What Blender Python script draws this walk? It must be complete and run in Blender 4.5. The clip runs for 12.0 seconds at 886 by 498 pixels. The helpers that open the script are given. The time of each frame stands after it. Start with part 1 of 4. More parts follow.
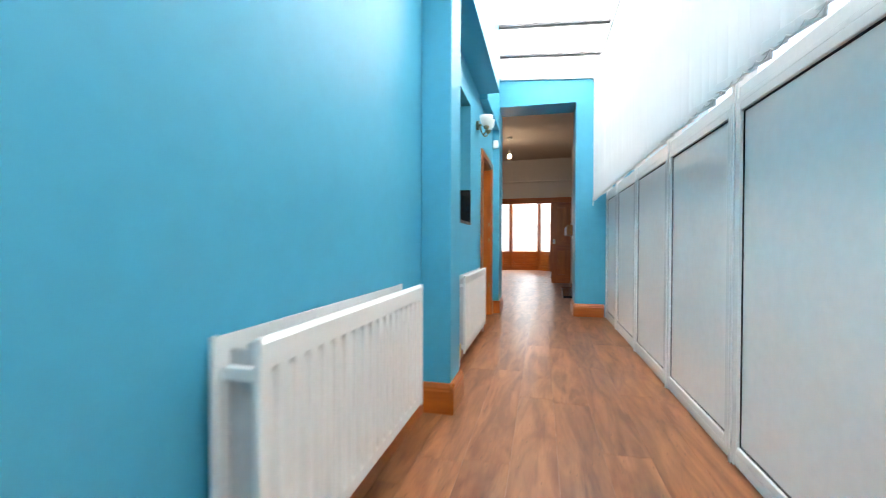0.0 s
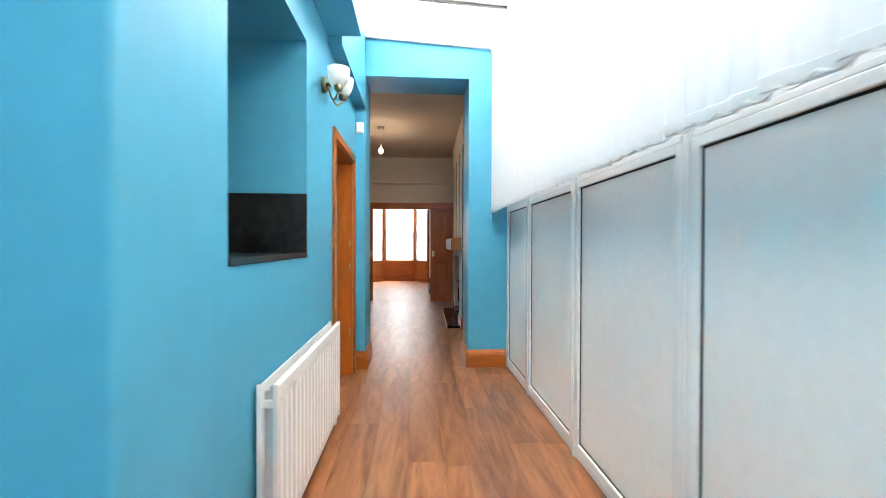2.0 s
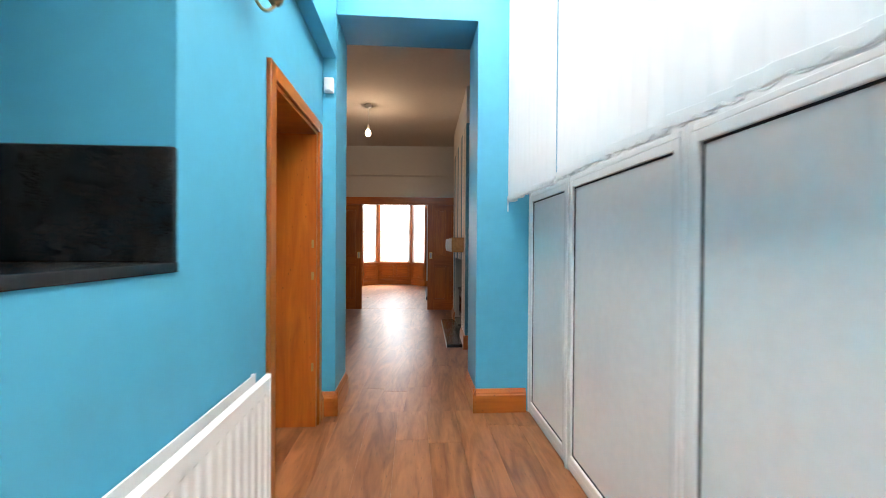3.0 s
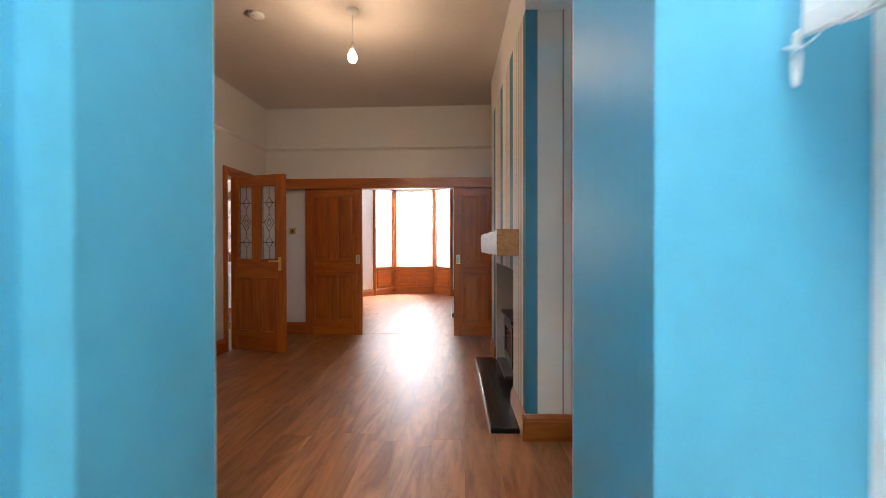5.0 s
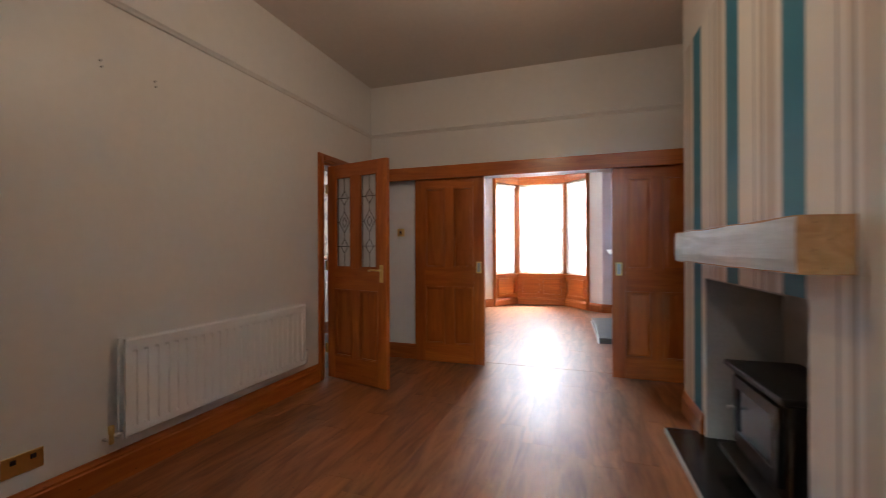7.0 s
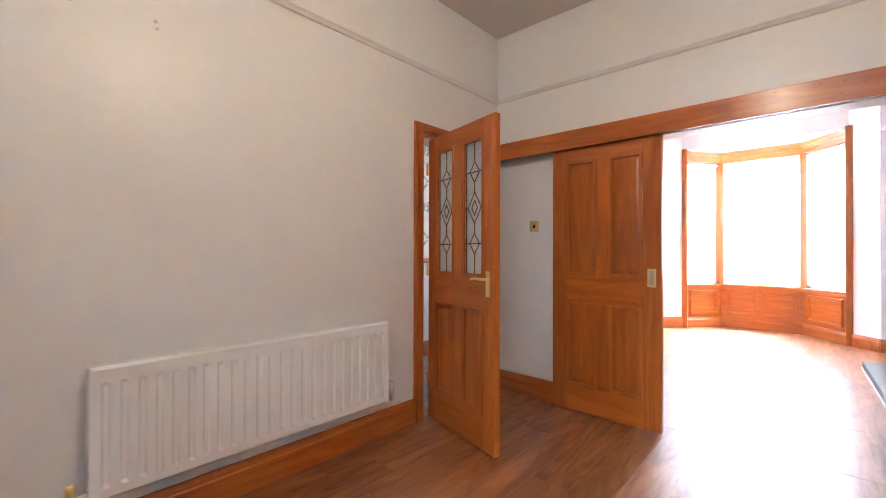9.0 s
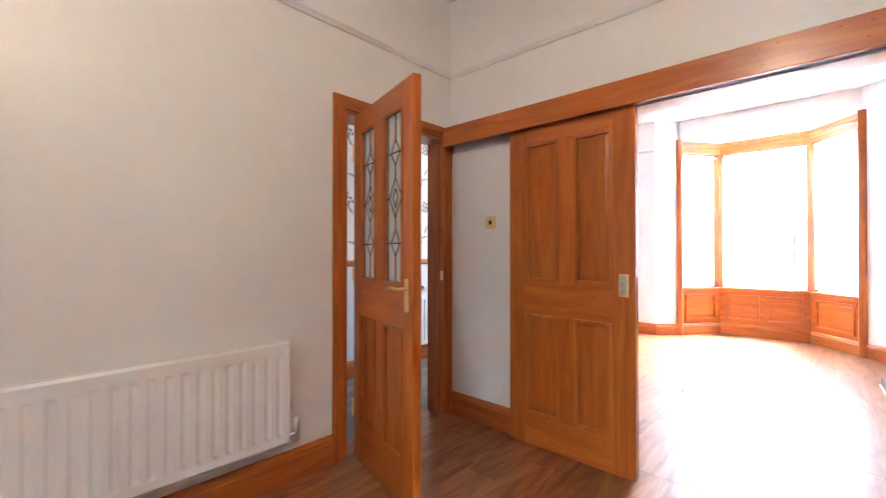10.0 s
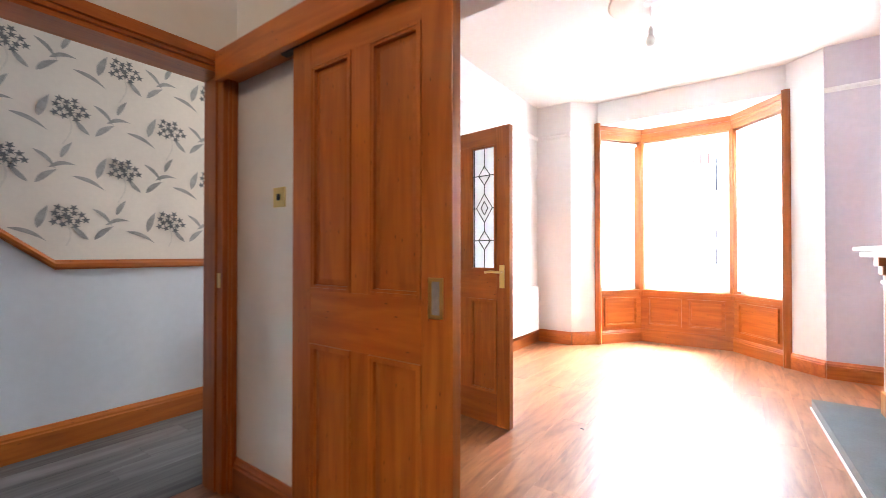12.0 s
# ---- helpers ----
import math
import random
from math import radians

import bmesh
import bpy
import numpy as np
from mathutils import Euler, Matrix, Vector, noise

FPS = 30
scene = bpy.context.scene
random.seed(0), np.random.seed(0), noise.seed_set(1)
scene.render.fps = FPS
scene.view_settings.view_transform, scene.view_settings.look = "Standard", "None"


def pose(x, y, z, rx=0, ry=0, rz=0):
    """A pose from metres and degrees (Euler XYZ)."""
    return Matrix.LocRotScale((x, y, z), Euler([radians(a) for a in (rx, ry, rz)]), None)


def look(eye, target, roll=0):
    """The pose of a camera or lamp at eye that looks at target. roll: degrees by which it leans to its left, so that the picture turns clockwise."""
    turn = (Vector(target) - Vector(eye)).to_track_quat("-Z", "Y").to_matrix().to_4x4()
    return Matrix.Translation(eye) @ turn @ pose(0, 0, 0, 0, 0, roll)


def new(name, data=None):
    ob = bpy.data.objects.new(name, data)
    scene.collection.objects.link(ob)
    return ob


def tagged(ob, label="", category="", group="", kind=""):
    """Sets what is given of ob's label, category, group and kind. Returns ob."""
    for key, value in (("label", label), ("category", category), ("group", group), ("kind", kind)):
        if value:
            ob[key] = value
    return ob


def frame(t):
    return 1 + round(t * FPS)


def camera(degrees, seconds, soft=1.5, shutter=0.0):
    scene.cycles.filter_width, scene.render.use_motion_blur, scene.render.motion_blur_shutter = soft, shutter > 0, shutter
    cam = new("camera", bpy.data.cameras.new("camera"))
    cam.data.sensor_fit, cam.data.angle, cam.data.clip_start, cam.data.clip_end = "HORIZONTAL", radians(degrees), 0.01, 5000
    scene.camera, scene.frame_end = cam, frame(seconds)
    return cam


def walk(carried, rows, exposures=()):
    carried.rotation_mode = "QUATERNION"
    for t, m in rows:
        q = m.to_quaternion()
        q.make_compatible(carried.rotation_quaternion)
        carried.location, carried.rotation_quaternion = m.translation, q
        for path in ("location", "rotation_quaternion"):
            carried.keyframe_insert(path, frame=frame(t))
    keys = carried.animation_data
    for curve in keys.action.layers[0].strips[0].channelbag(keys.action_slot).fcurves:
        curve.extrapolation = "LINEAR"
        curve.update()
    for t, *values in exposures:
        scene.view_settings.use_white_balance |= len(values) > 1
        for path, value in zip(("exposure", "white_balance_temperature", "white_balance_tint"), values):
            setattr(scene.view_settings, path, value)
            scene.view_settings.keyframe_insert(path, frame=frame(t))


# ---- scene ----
cam = camera(93.8, 12.0, soft=0.8, shutter=0.5)
PATH = [
    (0, (0.87, 0.28, 0.952), (0.257, 2.303, 0.925), 0.2),
    (0.5, (0.802, 0.716, 1.043), (0.423, 2.795, 1.018), 0.3),
    (1, (0.771, 1.046, 1.131), (0.552, 3.148, 1.105), 0.3),
    (1.5, (0.684, 1.483, 1.189), (0.634, 3.595, 1.168), 0.4),
    (2, (0.674, 1.959, 1.198), (0.689, 4.072, 1.177), 0.2),
    (2.5, (0.693, 2.485, 1.187), (0.715, 4.597, 1.166), 0.3),
    (3, (0.679, 3.03, 1.207), (0.7, 5.144, 1.187), 0.4),
    (3.2, (0.675, 3.252, 1.184), (0.697, 5.365, 1.166), 0.3),
    (4.8, (0.628, 5.085, 1.186), (0.52, 7.08, 1.172), -0.1),
    (5, (0.624, 5.28, 1.186), (0.516, 7.277, 1.172), -0.1),
    (5.5, (0.616, 5.683, 1.207), (0.505, 7.68, 1.195), -0.1),
    (6, (0.558, 5.99, 1.21), (0.287, 7.971, 1.196), -0.2),
    (6.5, (0.386, 6.278, 1.167), (-0.084, 8.222, 1.168), 0.0),
    (7, (0.231, 6.55, 1.2), (-0.416, 8.443, 1.202), -0.2),
    (7.5, (0.087, 6.815, 1.185), (-0.825, 8.595, 1.189), -0.1),
    (9.3, (0.014, 7.981, 1.186), (-1.353, 9.44, 1.198), -0.0),
    (9.5, (0.011, 8.121, 1.174), (-1.361, 9.576, 1.187), -0.1),
    (10, (-0.027, 8.467, 1.192), (-1.382, 9.938, 1.204), 0.0),
    (10.5, (-0.013, 8.783, 1.191), (-1.208, 10.387, 1.201), 0.0),
    (11, (0.0, 9.092, 1.185), (-1.163, 10.719, 1.196), -0.0),
    (11.5, (-0.011, 9.426, 1.154), (-1.18, 11.049, 1.167), -0.1),
    (12, (-0.071, 9.729, 1.145), (-1.243, 11.35, 1.166), -0.0),
]
walk(cam, [(t, look(eye, target, roll)) for t, eye, target, roll in PATH],
     exposures=[(0, 0.54, 6600, 10), (0.5, 0.68, 6750, 12), (1.5, 0.88, 6850, 12), (2.5, 0.8, 6900, 13), (3.2, 0.85, 6900, 13), (5, 1.4, 6850, 15), (5.5, 1.3, 6850, 17), (6, 1.42, 6600, 17),
                (7, 1.18, 6300, 11), (7.7, 1.75, 6000, 8), (9.3, 2.85, 5500, 6), (10, 2.9, 5500, 6), (11.5, 2.82, 5750, 7), (12, 2.55, 6000, 7)])

# the corridor wing stands at a slight angle to the house
CORRIDOR = Matrix.Rotation(radians(3.4792), 4, "Z") @ Matrix.Scale(1.05673, 4) @ Matrix.Translation((0.41693, 0.00541, 0))
HOUSE = Matrix()
BASE = HOUSE


# ---- light ----
SUN_EL, SUN_AZ = 60.0, 12.0
world = bpy.data.worlds.new("sky")
world.use_nodes = True
scene.world = world
wn = world.node_tree.nodes
sky = wn.new("ShaderNodeTexSky")
sky.sky_type, sky.sun_disc = "NISHITA", False
sky.sun_elevation, sky.sun_rotation = radians(SUN_EL), radians(SUN_AZ)
world.node_tree.links.new(sky.outputs[0], wn["Background"].inputs[0])
wn["Background"].inputs[1].default_value = 0.15


def lamp(name, kind, m, energy, color=(1, 1, 1), size=None, size_y=None, angle=None, radius=None):
    data = bpy.data.lights.new(name, kind)
    data.energy, data.color = energy, color
    if kind == "AREA":
        data.shape, data.size, data.size_y = "RECTANGLE", size, size_y
    if angle is not None:
        data.angle = radians(angle)
    if radius is not None:
        data.shadow_soft_size = radius
    ob = new(name, data)
    ob.matrix_world = m
    return ob


_e, _a = radians(SUN_EL), radians(SUN_AZ)
SUN_DIR = Vector((math.sin(_a) * math.cos(_e), math.cos(_a) * math.cos(_e), math.sin(_e)))
lamp("sun", "SUN", look(SUN_DIR * 30, (0, 0, 0)), 4.0, (1, 0.95, 0.88), angle=0.5)
# daylight standing in the openings: roof glazing, side glazing, bay
lamp("roof_daylight", "AREA", CORRIDOR @ pose(0.6, 2.1, 3.22, 0, 3.4, 0), 470, (1, 0.955, 0.89), 1.25, 7.2)
lamp("side_daylight", "AREA", CORRIDOR @ pose(1.6, 2.1, 2.25, 0, 90, 0), 20, (1, 0.93, 0.85), 1.6, 7.2)
lamp("bay_daylight", "AREA", look((-0.64, 17.2, 3.5), (-0.64, 15.2, 1.2)), 960, (0.90, 0.96, 1.0), 3.2, 2.0)
# added fill lamp inside the hall, no opening behind it
lamp("hall_fill", "AREA", pose(-2.75, 14.4, 1.9, -90, 0, 0), 18, (1, 0.96, 0.92), 0.8, 1.2)


# ---- materials ----
def material(name, color, rough=0.5, metal=0.0, vary=0.06, scale=3.0, bump=0.0, bump_scale=60.0, stretch=(1, 1, 1), coat=0.0, per_object=0.0, spec=0.5):
    """Paint, metal, plaster: a base colour that drifts a little at two scales, with a fine relief."""
    mat = bpy.data.materials.new(name)
    mat.use_nodes = True
    nt = mat.node_tree
    n, l = nt.nodes, nt.links
    b = n["Principled BSDF"]
    b.inputs["Roughness"].default_value, b.inputs["Metallic"].default_value = rough, metal
    b.inputs["Coat Weight"].default_value = coat
    b.inputs["Coat Roughness"].default_value = 0.15
    b.inputs["Specular IOR Level"].default_value = spec
    tc = n.new("ShaderNodeTexCoord")
    mp = n.new("ShaderNodeMapping")
    mp.inputs["Scale"].default_value = stretch
    l.new(tc.outputs["Object"], mp.inputs[0])
    big, small = n.new("ShaderNodeTexNoise"), n.new("ShaderNodeTexNoise")
    big.inputs["Scale"].default_value, small.inputs["Scale"].default_value = scale, scale * 14
    big.inputs["Detail"].default_value = 4
    l.new(mp.outputs[0], big.inputs["Vector"]), l.new(mp.outputs[0], small.inputs["Vector"])
    mix = n.new("ShaderNodeMath")
    mix.operation = "ADD"
    l.new(big.outputs[0], mix.inputs[0]), l.new(small.outputs[0], mix.inputs[1])
    rng = n.new("ShaderNodeMapRange")
    rng.inputs[1].default_value, rng.inputs[2].default_value = 0.7, 1.3
    rng.inputs[3].default_value, rng.inputs[4].default_value = 1 - vary, 1 + vary
    l.new(mix.outputs[0], rng.inputs[0])
    hsv = n.new("ShaderNodeHueSaturation")
    hsv.inputs["Color"].default_value = (*color, 1)
    l.new(rng.outputs[0], hsv.inputs["Value"])
    if per_object:
        info, r2, mul = n.new("ShaderNodeObjectInfo"), n.new("ShaderNodeMapRange"), n.new("ShaderNodeMath")
        r2.inputs[3].default_value, r2.inputs[4].default_value = 1 - per_object, 1 + per_object
        mul.operation = "MULTIPLY"
        l.new(info.outputs["Random"], r2.inputs[0])
        l.new(r2.outputs[0], mul.inputs[0]), l.new(rng.outputs[0], mul.inputs[1])
        l.new(mul.outputs[0], hsv.inputs["Value"])
    l.new(hsv.outputs[0], b.inputs["Base Color"])
    if bump:
        bn, bp = n.new("ShaderNodeTexNoise"), n.new("ShaderNodeBump")
        bn.inputs["Scale"].default_value, bn.inputs["Detail"].default_value = bump_scale, 3
        bp.inputs["Strength"].default_value, bp.inputs["Distance"].default_value = bump, 0.004
        l.new(tc.outputs["Object"], bn.inputs["Vector"])
        l.new(bn.outputs[0], bp.inputs["Height"]), l.new(bp.outputs[0], b.inputs["Normal"])
    return mat


def wood(name, dark, light, rough=0.35, axis=2, grain=9.0, coat=0.2, per_object=0.12, knots=True, figure=(0.34, 0.68), run=0.09, streaks=0.0):
    """Stained timber: long grain along one axis, fibres, knots, a shift from piece to piece."""
    mat = bpy.data.materials.new(name)
    mat.use_nodes = True
    nt = mat.node_tree
    n, l = nt.nodes, nt.links
    b = n["Principled BSDF"]
    b.inputs["Roughness"].default_value, b.inputs["Coat Weight"].default_value, b.inputs["Coat Roughness"].default_value = rough, coat, 0.2
    tc, info = n.new("ShaderNodeTexCoord"), n.new("ShaderNodeObjectInfo")
    shift, mp = n.new("ShaderNodeVectorMath"), n.new("ShaderNodeMapping")
    comb = n.new("ShaderNodeMath")
    comb.operation = "MULTIPLY"
    comb.inputs[1].default_value = 37.0
    l.new(info.outputs["Random"], comb.inputs[0])
    l.new(tc.outputs["Object"], shift.inputs[0]), l.new(comb.outputs[0], shift.inputs[1])
    s = [grain, grain, grain]
    s[axis] = grain * run
    mp.inputs["Scale"].default_value = s
    l.new(shift.outputs[0], mp.inputs[0])
    a, f = n.new("ShaderNodeTexNoise"), n.new("ShaderNodeTexNoise")
    a.inputs["Scale"].default_value, a.inputs["Detail"].default_value, a.inputs["Distortion"].default_value = 1.3, 6, 1.8
    f.inputs["Scale"].default_value, f.inputs["Detail"].default_value = 9.0, 4
    l.new(mp.outputs[0], a.inputs["Vector"]), l.new(mp.outputs[0], f.inputs["Vector"])
    ramp = n.new("ShaderNodeValToRGB")
    ramp.color_ramp.elements[0].position, ramp.color_ramp.elements[1].position = figure
    ramp.color_ramp.elements[0].color, ramp.color_ramp.elements[1].color = (*dark, 1), (*light, 1)
    add = n.new("ShaderNodeMath")
    add.operation = "MULTIPLY_ADD"
    add.inputs[1].default_value = 0.22
    l.new(f.outputs[0], add.inputs[0]), l.new(a.outputs[0], add.inputs[2])
    sub = n.new("ShaderNodeMath")
    sub.operation = "SUBTRACT"
    sub.inputs[1].default_value = 0.11
    l.new(add.outputs[0], sub.inputs[0]), l.new(sub.outputs[0], ramp.inputs[0])
    hsv, r2 = n.new("ShaderNodeHueSaturation"), n.new("ShaderNodeMapRange")
    r2.inputs[3].default_value, r2.inputs[4].default_value = 1 - per_object, 1 + per_object
    l.new(info.outputs["Random"], r2.inputs[0])
    out = r2.outputs[0]
    if knots:
        mk, vor, kr, mul = n.new("ShaderNodeMapping"), n.new("ShaderNodeTexVoronoi"), n.new("ShaderNodeMapRange"), n.new("ShaderNodeMath")
        sk = [7.0, 7.0, 7.0]
        sk[axis] = 2.6
        mk.inputs["Scale"].default_value = sk
        l.new(shift.outputs[0], mk.inputs[0]), l.new(mk.outputs[0], vor.inputs["Vector"])
        kr.inputs[1].default_value, kr.inputs[2].default_value = 0.05, 0.13
        kr.inputs[3].default_value, kr.inputs[4].default_value = 0.45, 1.0
        l.new(vor.outputs["Distance"], kr.inputs[0])
        mul.operation = "MULTIPLY"
        l.new(kr.outputs[0], mul.inputs[0]), l.new(out, mul.inputs[1])
        out = mul.outputs[0]
    if streaks:
        ms, ns, sr, mul2 = n.new("ShaderNodeMapping"), n.new("ShaderNodeTexNoise"), n.new("ShaderNodeMapRange"), n.new("ShaderNodeMath")
        ss = [26.0, 26.0, 26.0]
        ss[axis] = 3.4
        ms.inputs["Scale"].default_value = ss
        ns.inputs["Scale"].default_value, ns.inputs["Detail"].default_value, ns.inputs["Distortion"].default_value = 1.0, 5, 0.8
        l.new(shift.outputs[0], ms.inputs[0]), l.new(ms.outputs[0], ns.inputs["Vector"])
        sr.inputs[1].default_value, sr.inputs[2].default_value = 0.56, 0.70
        sr.inputs[3].default_value, sr.inputs[4].default_value = 1.0, 1.0 - streaks
        l.new(ns.outputs[0], sr.inputs[0])
        mul2.operation = "MULTIPLY"
        l.new(sr.outputs[0], mul2.inputs[0]), l.new(out, mul2.inputs[1])
        out = mul2.outputs[0]
    l.new(out, hsv.inputs["Value"]), l.new(ramp.outputs[0], hsv.inputs["Color"])
    l.new(hsv.outputs[0], b.inputs["Base Color"])
    bp = n.new("ShaderNodeBump")
    bp.inputs["Strength"].default_value, bp.inputs["Distance"].default_value = 0.12, 0.002
    l.new(f.outputs[0], bp.inputs["Height"]), l.new(bp.outputs[0], b.inputs["Normal"])
    return mat


def translucent(name, color, through_part, rough=0.5):
    """Thin sheet that light comes through: blind fabric, opal roof sheet, frosted glass."""
    mat = bpy.data.materials.new(name)
    mat.use_nodes = True
    n, l = mat.node_tree.nodes, mat.node_tree.links
    n.remove(n["Principled BSDF"])
    d, t, m = n.new("ShaderNodeBsdfDiffuse"), n.new("ShaderNodeBsdfTranslucent"), n.new("ShaderNodeMixShader")
    no, r, tc = n.new("ShaderNodeTexNoise"), n.new("ShaderNodeMapRange"), n.new("ShaderNodeTexCoord")
    no.inputs["Scale"].default_value = 4.0
    r.inputs[3].default_value, r.inputs[4].default_value = 0.93, 1.05
    hsv = n.new("ShaderNodeHueSaturation")
    hsv.inputs["Color"].default_value = (*color, 1)
    l.new(tc.outputs["Object"], no.inputs["Vector"]), l.new(no.outputs[0], r.inputs[0]), l.new(r.outputs[0], hsv.inputs["Value"])
    l.new(hsv.outputs[0], d.inputs[0]), l.new(hsv.outputs[0], t.inputs[0])
    m.inputs[0].default_value = through_part
    l.new(d.outputs[0], m.inputs[1]), l.new(t.outputs[0], m.inputs[2])
    l.new(m.outputs[0], n["Material Output"].inputs[0])
    return mat


def glass(name, rough=0.0, color=(1, 1, 1)):
    mat = bpy.data.materials.new(name)
    mat.use_nodes = True
    b = mat.node_tree.nodes["Principled BSDF"]
    b.inputs["Transmission Weight"].default_value, b.inputs["Roughness"].default_value, b.inputs["IOR"].default_value = 1.0, rough, 1.1
    b.inputs["Base Color"].default_value = (*color, 1)
    return mat


def glowing(name, color, strength):
    mat = bpy.data.materials.new(name)
    mat.use_nodes = True
    b = mat.node_tree.nodes["Principled BSDF"]
    b.inputs["Base Color"].default_value = (*color, 1)
    b.inputs["Emission Color"].default_value, b.inputs["Emission Strength"].default_value = (*color, 1), strength
    return mat


def striped(name, period):
    """Striped wallpaper that runs round the corner of the chimney breast."""
    mat = bpy.data.materials.new(name)
    mat.use_nodes = True
    n, l = mat.node_tree.nodes, mat.node_tree.links
    b = n["Principled BSDF"]
    b.inputs["Roughness"].default_value = 0.6
    tc, sep, sub, add, div, fr = (n.new(k) for k in ("ShaderNodeTexCoord", "ShaderNodeSeparateXYZ", "ShaderNodeMath", "ShaderNodeMath", "ShaderNodeMath", "ShaderNodeMath"))
    sub.operation, add.operation, div.operation, fr.operation = "SUBTRACT", "ADD", "DIVIDE", "FRACT"
    l.new(tc.outputs["Object"], sep.inputs[0])
    wrap = n.new("ShaderNodeMath")
    wrap.operation = "MULTIPLY"
    wrap.inputs[1].default_value = 1.17
    l.new(sep.outputs[0], wrap.inputs[0])
    l.new(sep.outputs[1], sub.inputs[0]), l.new(wrap.outputs[0], sub.inputs[1])
    l.new(sub.outputs[0], add.inputs[0])
    add.inputs[1].default_value = 5 * period + 0.08
    l.new(add.outputs[0], div.inputs[0])
    div.inputs[1].default_value = period
    l.new(div.outputs[0], fr.inputs[0])
    ramp = n.new("ShaderNodeValToRGB")
    cr = ramp.color_ramp
    cr.interpolation = "CONSTANT"
    teal, white, beige, grey = (0.04, 0.215, 0.33, 1), (0.78, 0.77, 0.74, 1), (0.6, 0.55, 0.5, 1), (0.33, 0.33, 0.34, 1)
    bands = [(0, teal), (0.26, grey), (0.275, white), (0.36, beige), (0.5, white), (0.54, grey), (0.56, beige), (0.60, white), (0.68, grey), (0.70, white), (0.985, grey)]
    cr.elements[0].position, cr.elements[0].color = bands[0]
    cr.elements[1].position, cr.elements[1].color = bands[1]
    for p, c in bands[2:]:
        e = cr.elements.new(p)
        e.color = c
    l.new(fr.outputs[0], ramp.inputs[0]), l.new(ramp.outputs[0], b.inputs["Base Color"])
    no, bp = n.new("ShaderNodeTexNoise"), n.new("ShaderNodeBump")
    no.inputs["Scale"].default_value = 90
    bp.inputs["Strength"].default_value, bp.inputs["Distance"].default_value = 0.15, 0.002
    l.new(tc.outputs["Object"], no.inputs["Vector"]), l.new(no.outputs[0], bp.inputs["Height"]), l.new(bp.outputs[0], b.inputs["Normal"])
    return mat


BLUE = material("blue_paint", (0.068, 0.37, 0.545), 0.42, vary=0.04, scale=1.0, bump=0.05, bump_scale=160, spec=0.35)
WHITE_WALL = material("white_wall_paint", (0.76, 0.75, 0.735), 0.38, vary=0.02, scale=1.2, bump=0.03, bump_scale=160)
CEIL = material("ceiling_paint", (0.72, 0.68, 0.64), 0.8, vary=0.03, scale=1.5, bump=0.15, bump_scale=70)
LILAC = material("lilac_paint", (0.59, 0.545, 0.605), 0.45, vary=0.04, scale=1.5, bump=0.1, bump_scale=120)
GREY_WALL = material("grey_hall_paint", (0.58, 0.60, 0.64), 0.5, vary=0.03, scale=1.5, bump=0.1, bump_scale=120)
UPVC = material("white_upvc", (0.90, 0.90, 0.89), 0.25, vary=0.02, scale=4)
UPVC_PANEL = material("grey_upvc_panel", (0.86, 0.85, 0.83), 0.30, vary=0.03, scale=1.5)
GASKET = material("black_gasket", (0.02, 0.02, 0.022), 0.6)
ALU = material("grey_aluminium", (0.14, 0.14, 0.15), 0.5, metal=0.0, vary=0.05)
ENAMEL = material("white_radiator_enamel", (0.80, 0.80, 0.79), 0.25, vary=0.02, scale=5)
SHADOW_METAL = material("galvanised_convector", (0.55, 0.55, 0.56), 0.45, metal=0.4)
PINE = wood("stained_pine", (0.335, 0.081, 0.010), (0.470, 0.131, 0.018), 0.3)
PINE_H = wood("stained_pine_across", (0.335, 0.081, 0.010), (0.470, 0.131, 0.018), 0.3, axis=0)
PINE_Y = wood("stained_pine_along", (0.335, 0.081, 0.010), (0.470, 0.131, 0.018), 0.3, axis=1)
LIGHT_PINE = wood("pale_pine", (0.42, 0.20, 0.065), (0.60, 0.34, 0.13), 0.35)
OAK = wood("oak_beam", (0.36, 0.16, 0.045), (0.50, 0.25, 0.09), 0.5, axis=1, coat=0.05)
WHITEWASH = wood("whitewashed_oak_face", (0.55, 0.53, 0.50), (0.78, 0.77, 0.75), 0.4, axis=1, coat=0.1, knots=False)
LAMINATE = wood("oak_laminate", (0.178, 0.057, 0.019), (0.375, 0.150, 0.060), 0.38, axis=1, grain=6, coat=0.12, per_object=0.12, figure=(0.33, 0.67), run=0.16, streaks=0.2)
GREY_PLANK = wood("grey_vinyl_plank", (0.045, 0.043, 0.042), (0.14, 0.136, 0.132), 0.4, axis=1, grain=6, coat=0.1, per_object=0.15, knots=False)
SUBFLOOR = material("dark_underlay", (0.05, 0.03, 0.02), 0.9)
BRASS = material("polished_brass", (0.86, 0.66, 0.27), 0.28, metal=1.0, vary=0.05)
ANTIQUE = material("antique_brass", (0.36, 0.29, 0.17), 0.32, metal=1.0, vary=0.15, scale=20)
GRANITE = material("black_granite", (0.014, 0.014, 0.015), 0.24, vary=0.5, scale=18)
SLATE = material("blue_grey_slate", (0.085, 0.11, 0.13), 0.45, vary=0.15, scale=6, bump=0.2, bump_scale=30)
IRON = material("black_cast_iron", (0.018, 0.018, 0.019), 0.42, metal=0.2, vary=0.2, scale=10, bump=0.3, bump_scale=90)
SILVER = material("burnished_cast_iron", (0.48, 0.48, 0.49), 0.4, metal=0.7, vary=0.25, scale=25)
SOOT = material("soot_dark_back", (0.06, 0.06, 0.06), 0.9, vary=0.3)
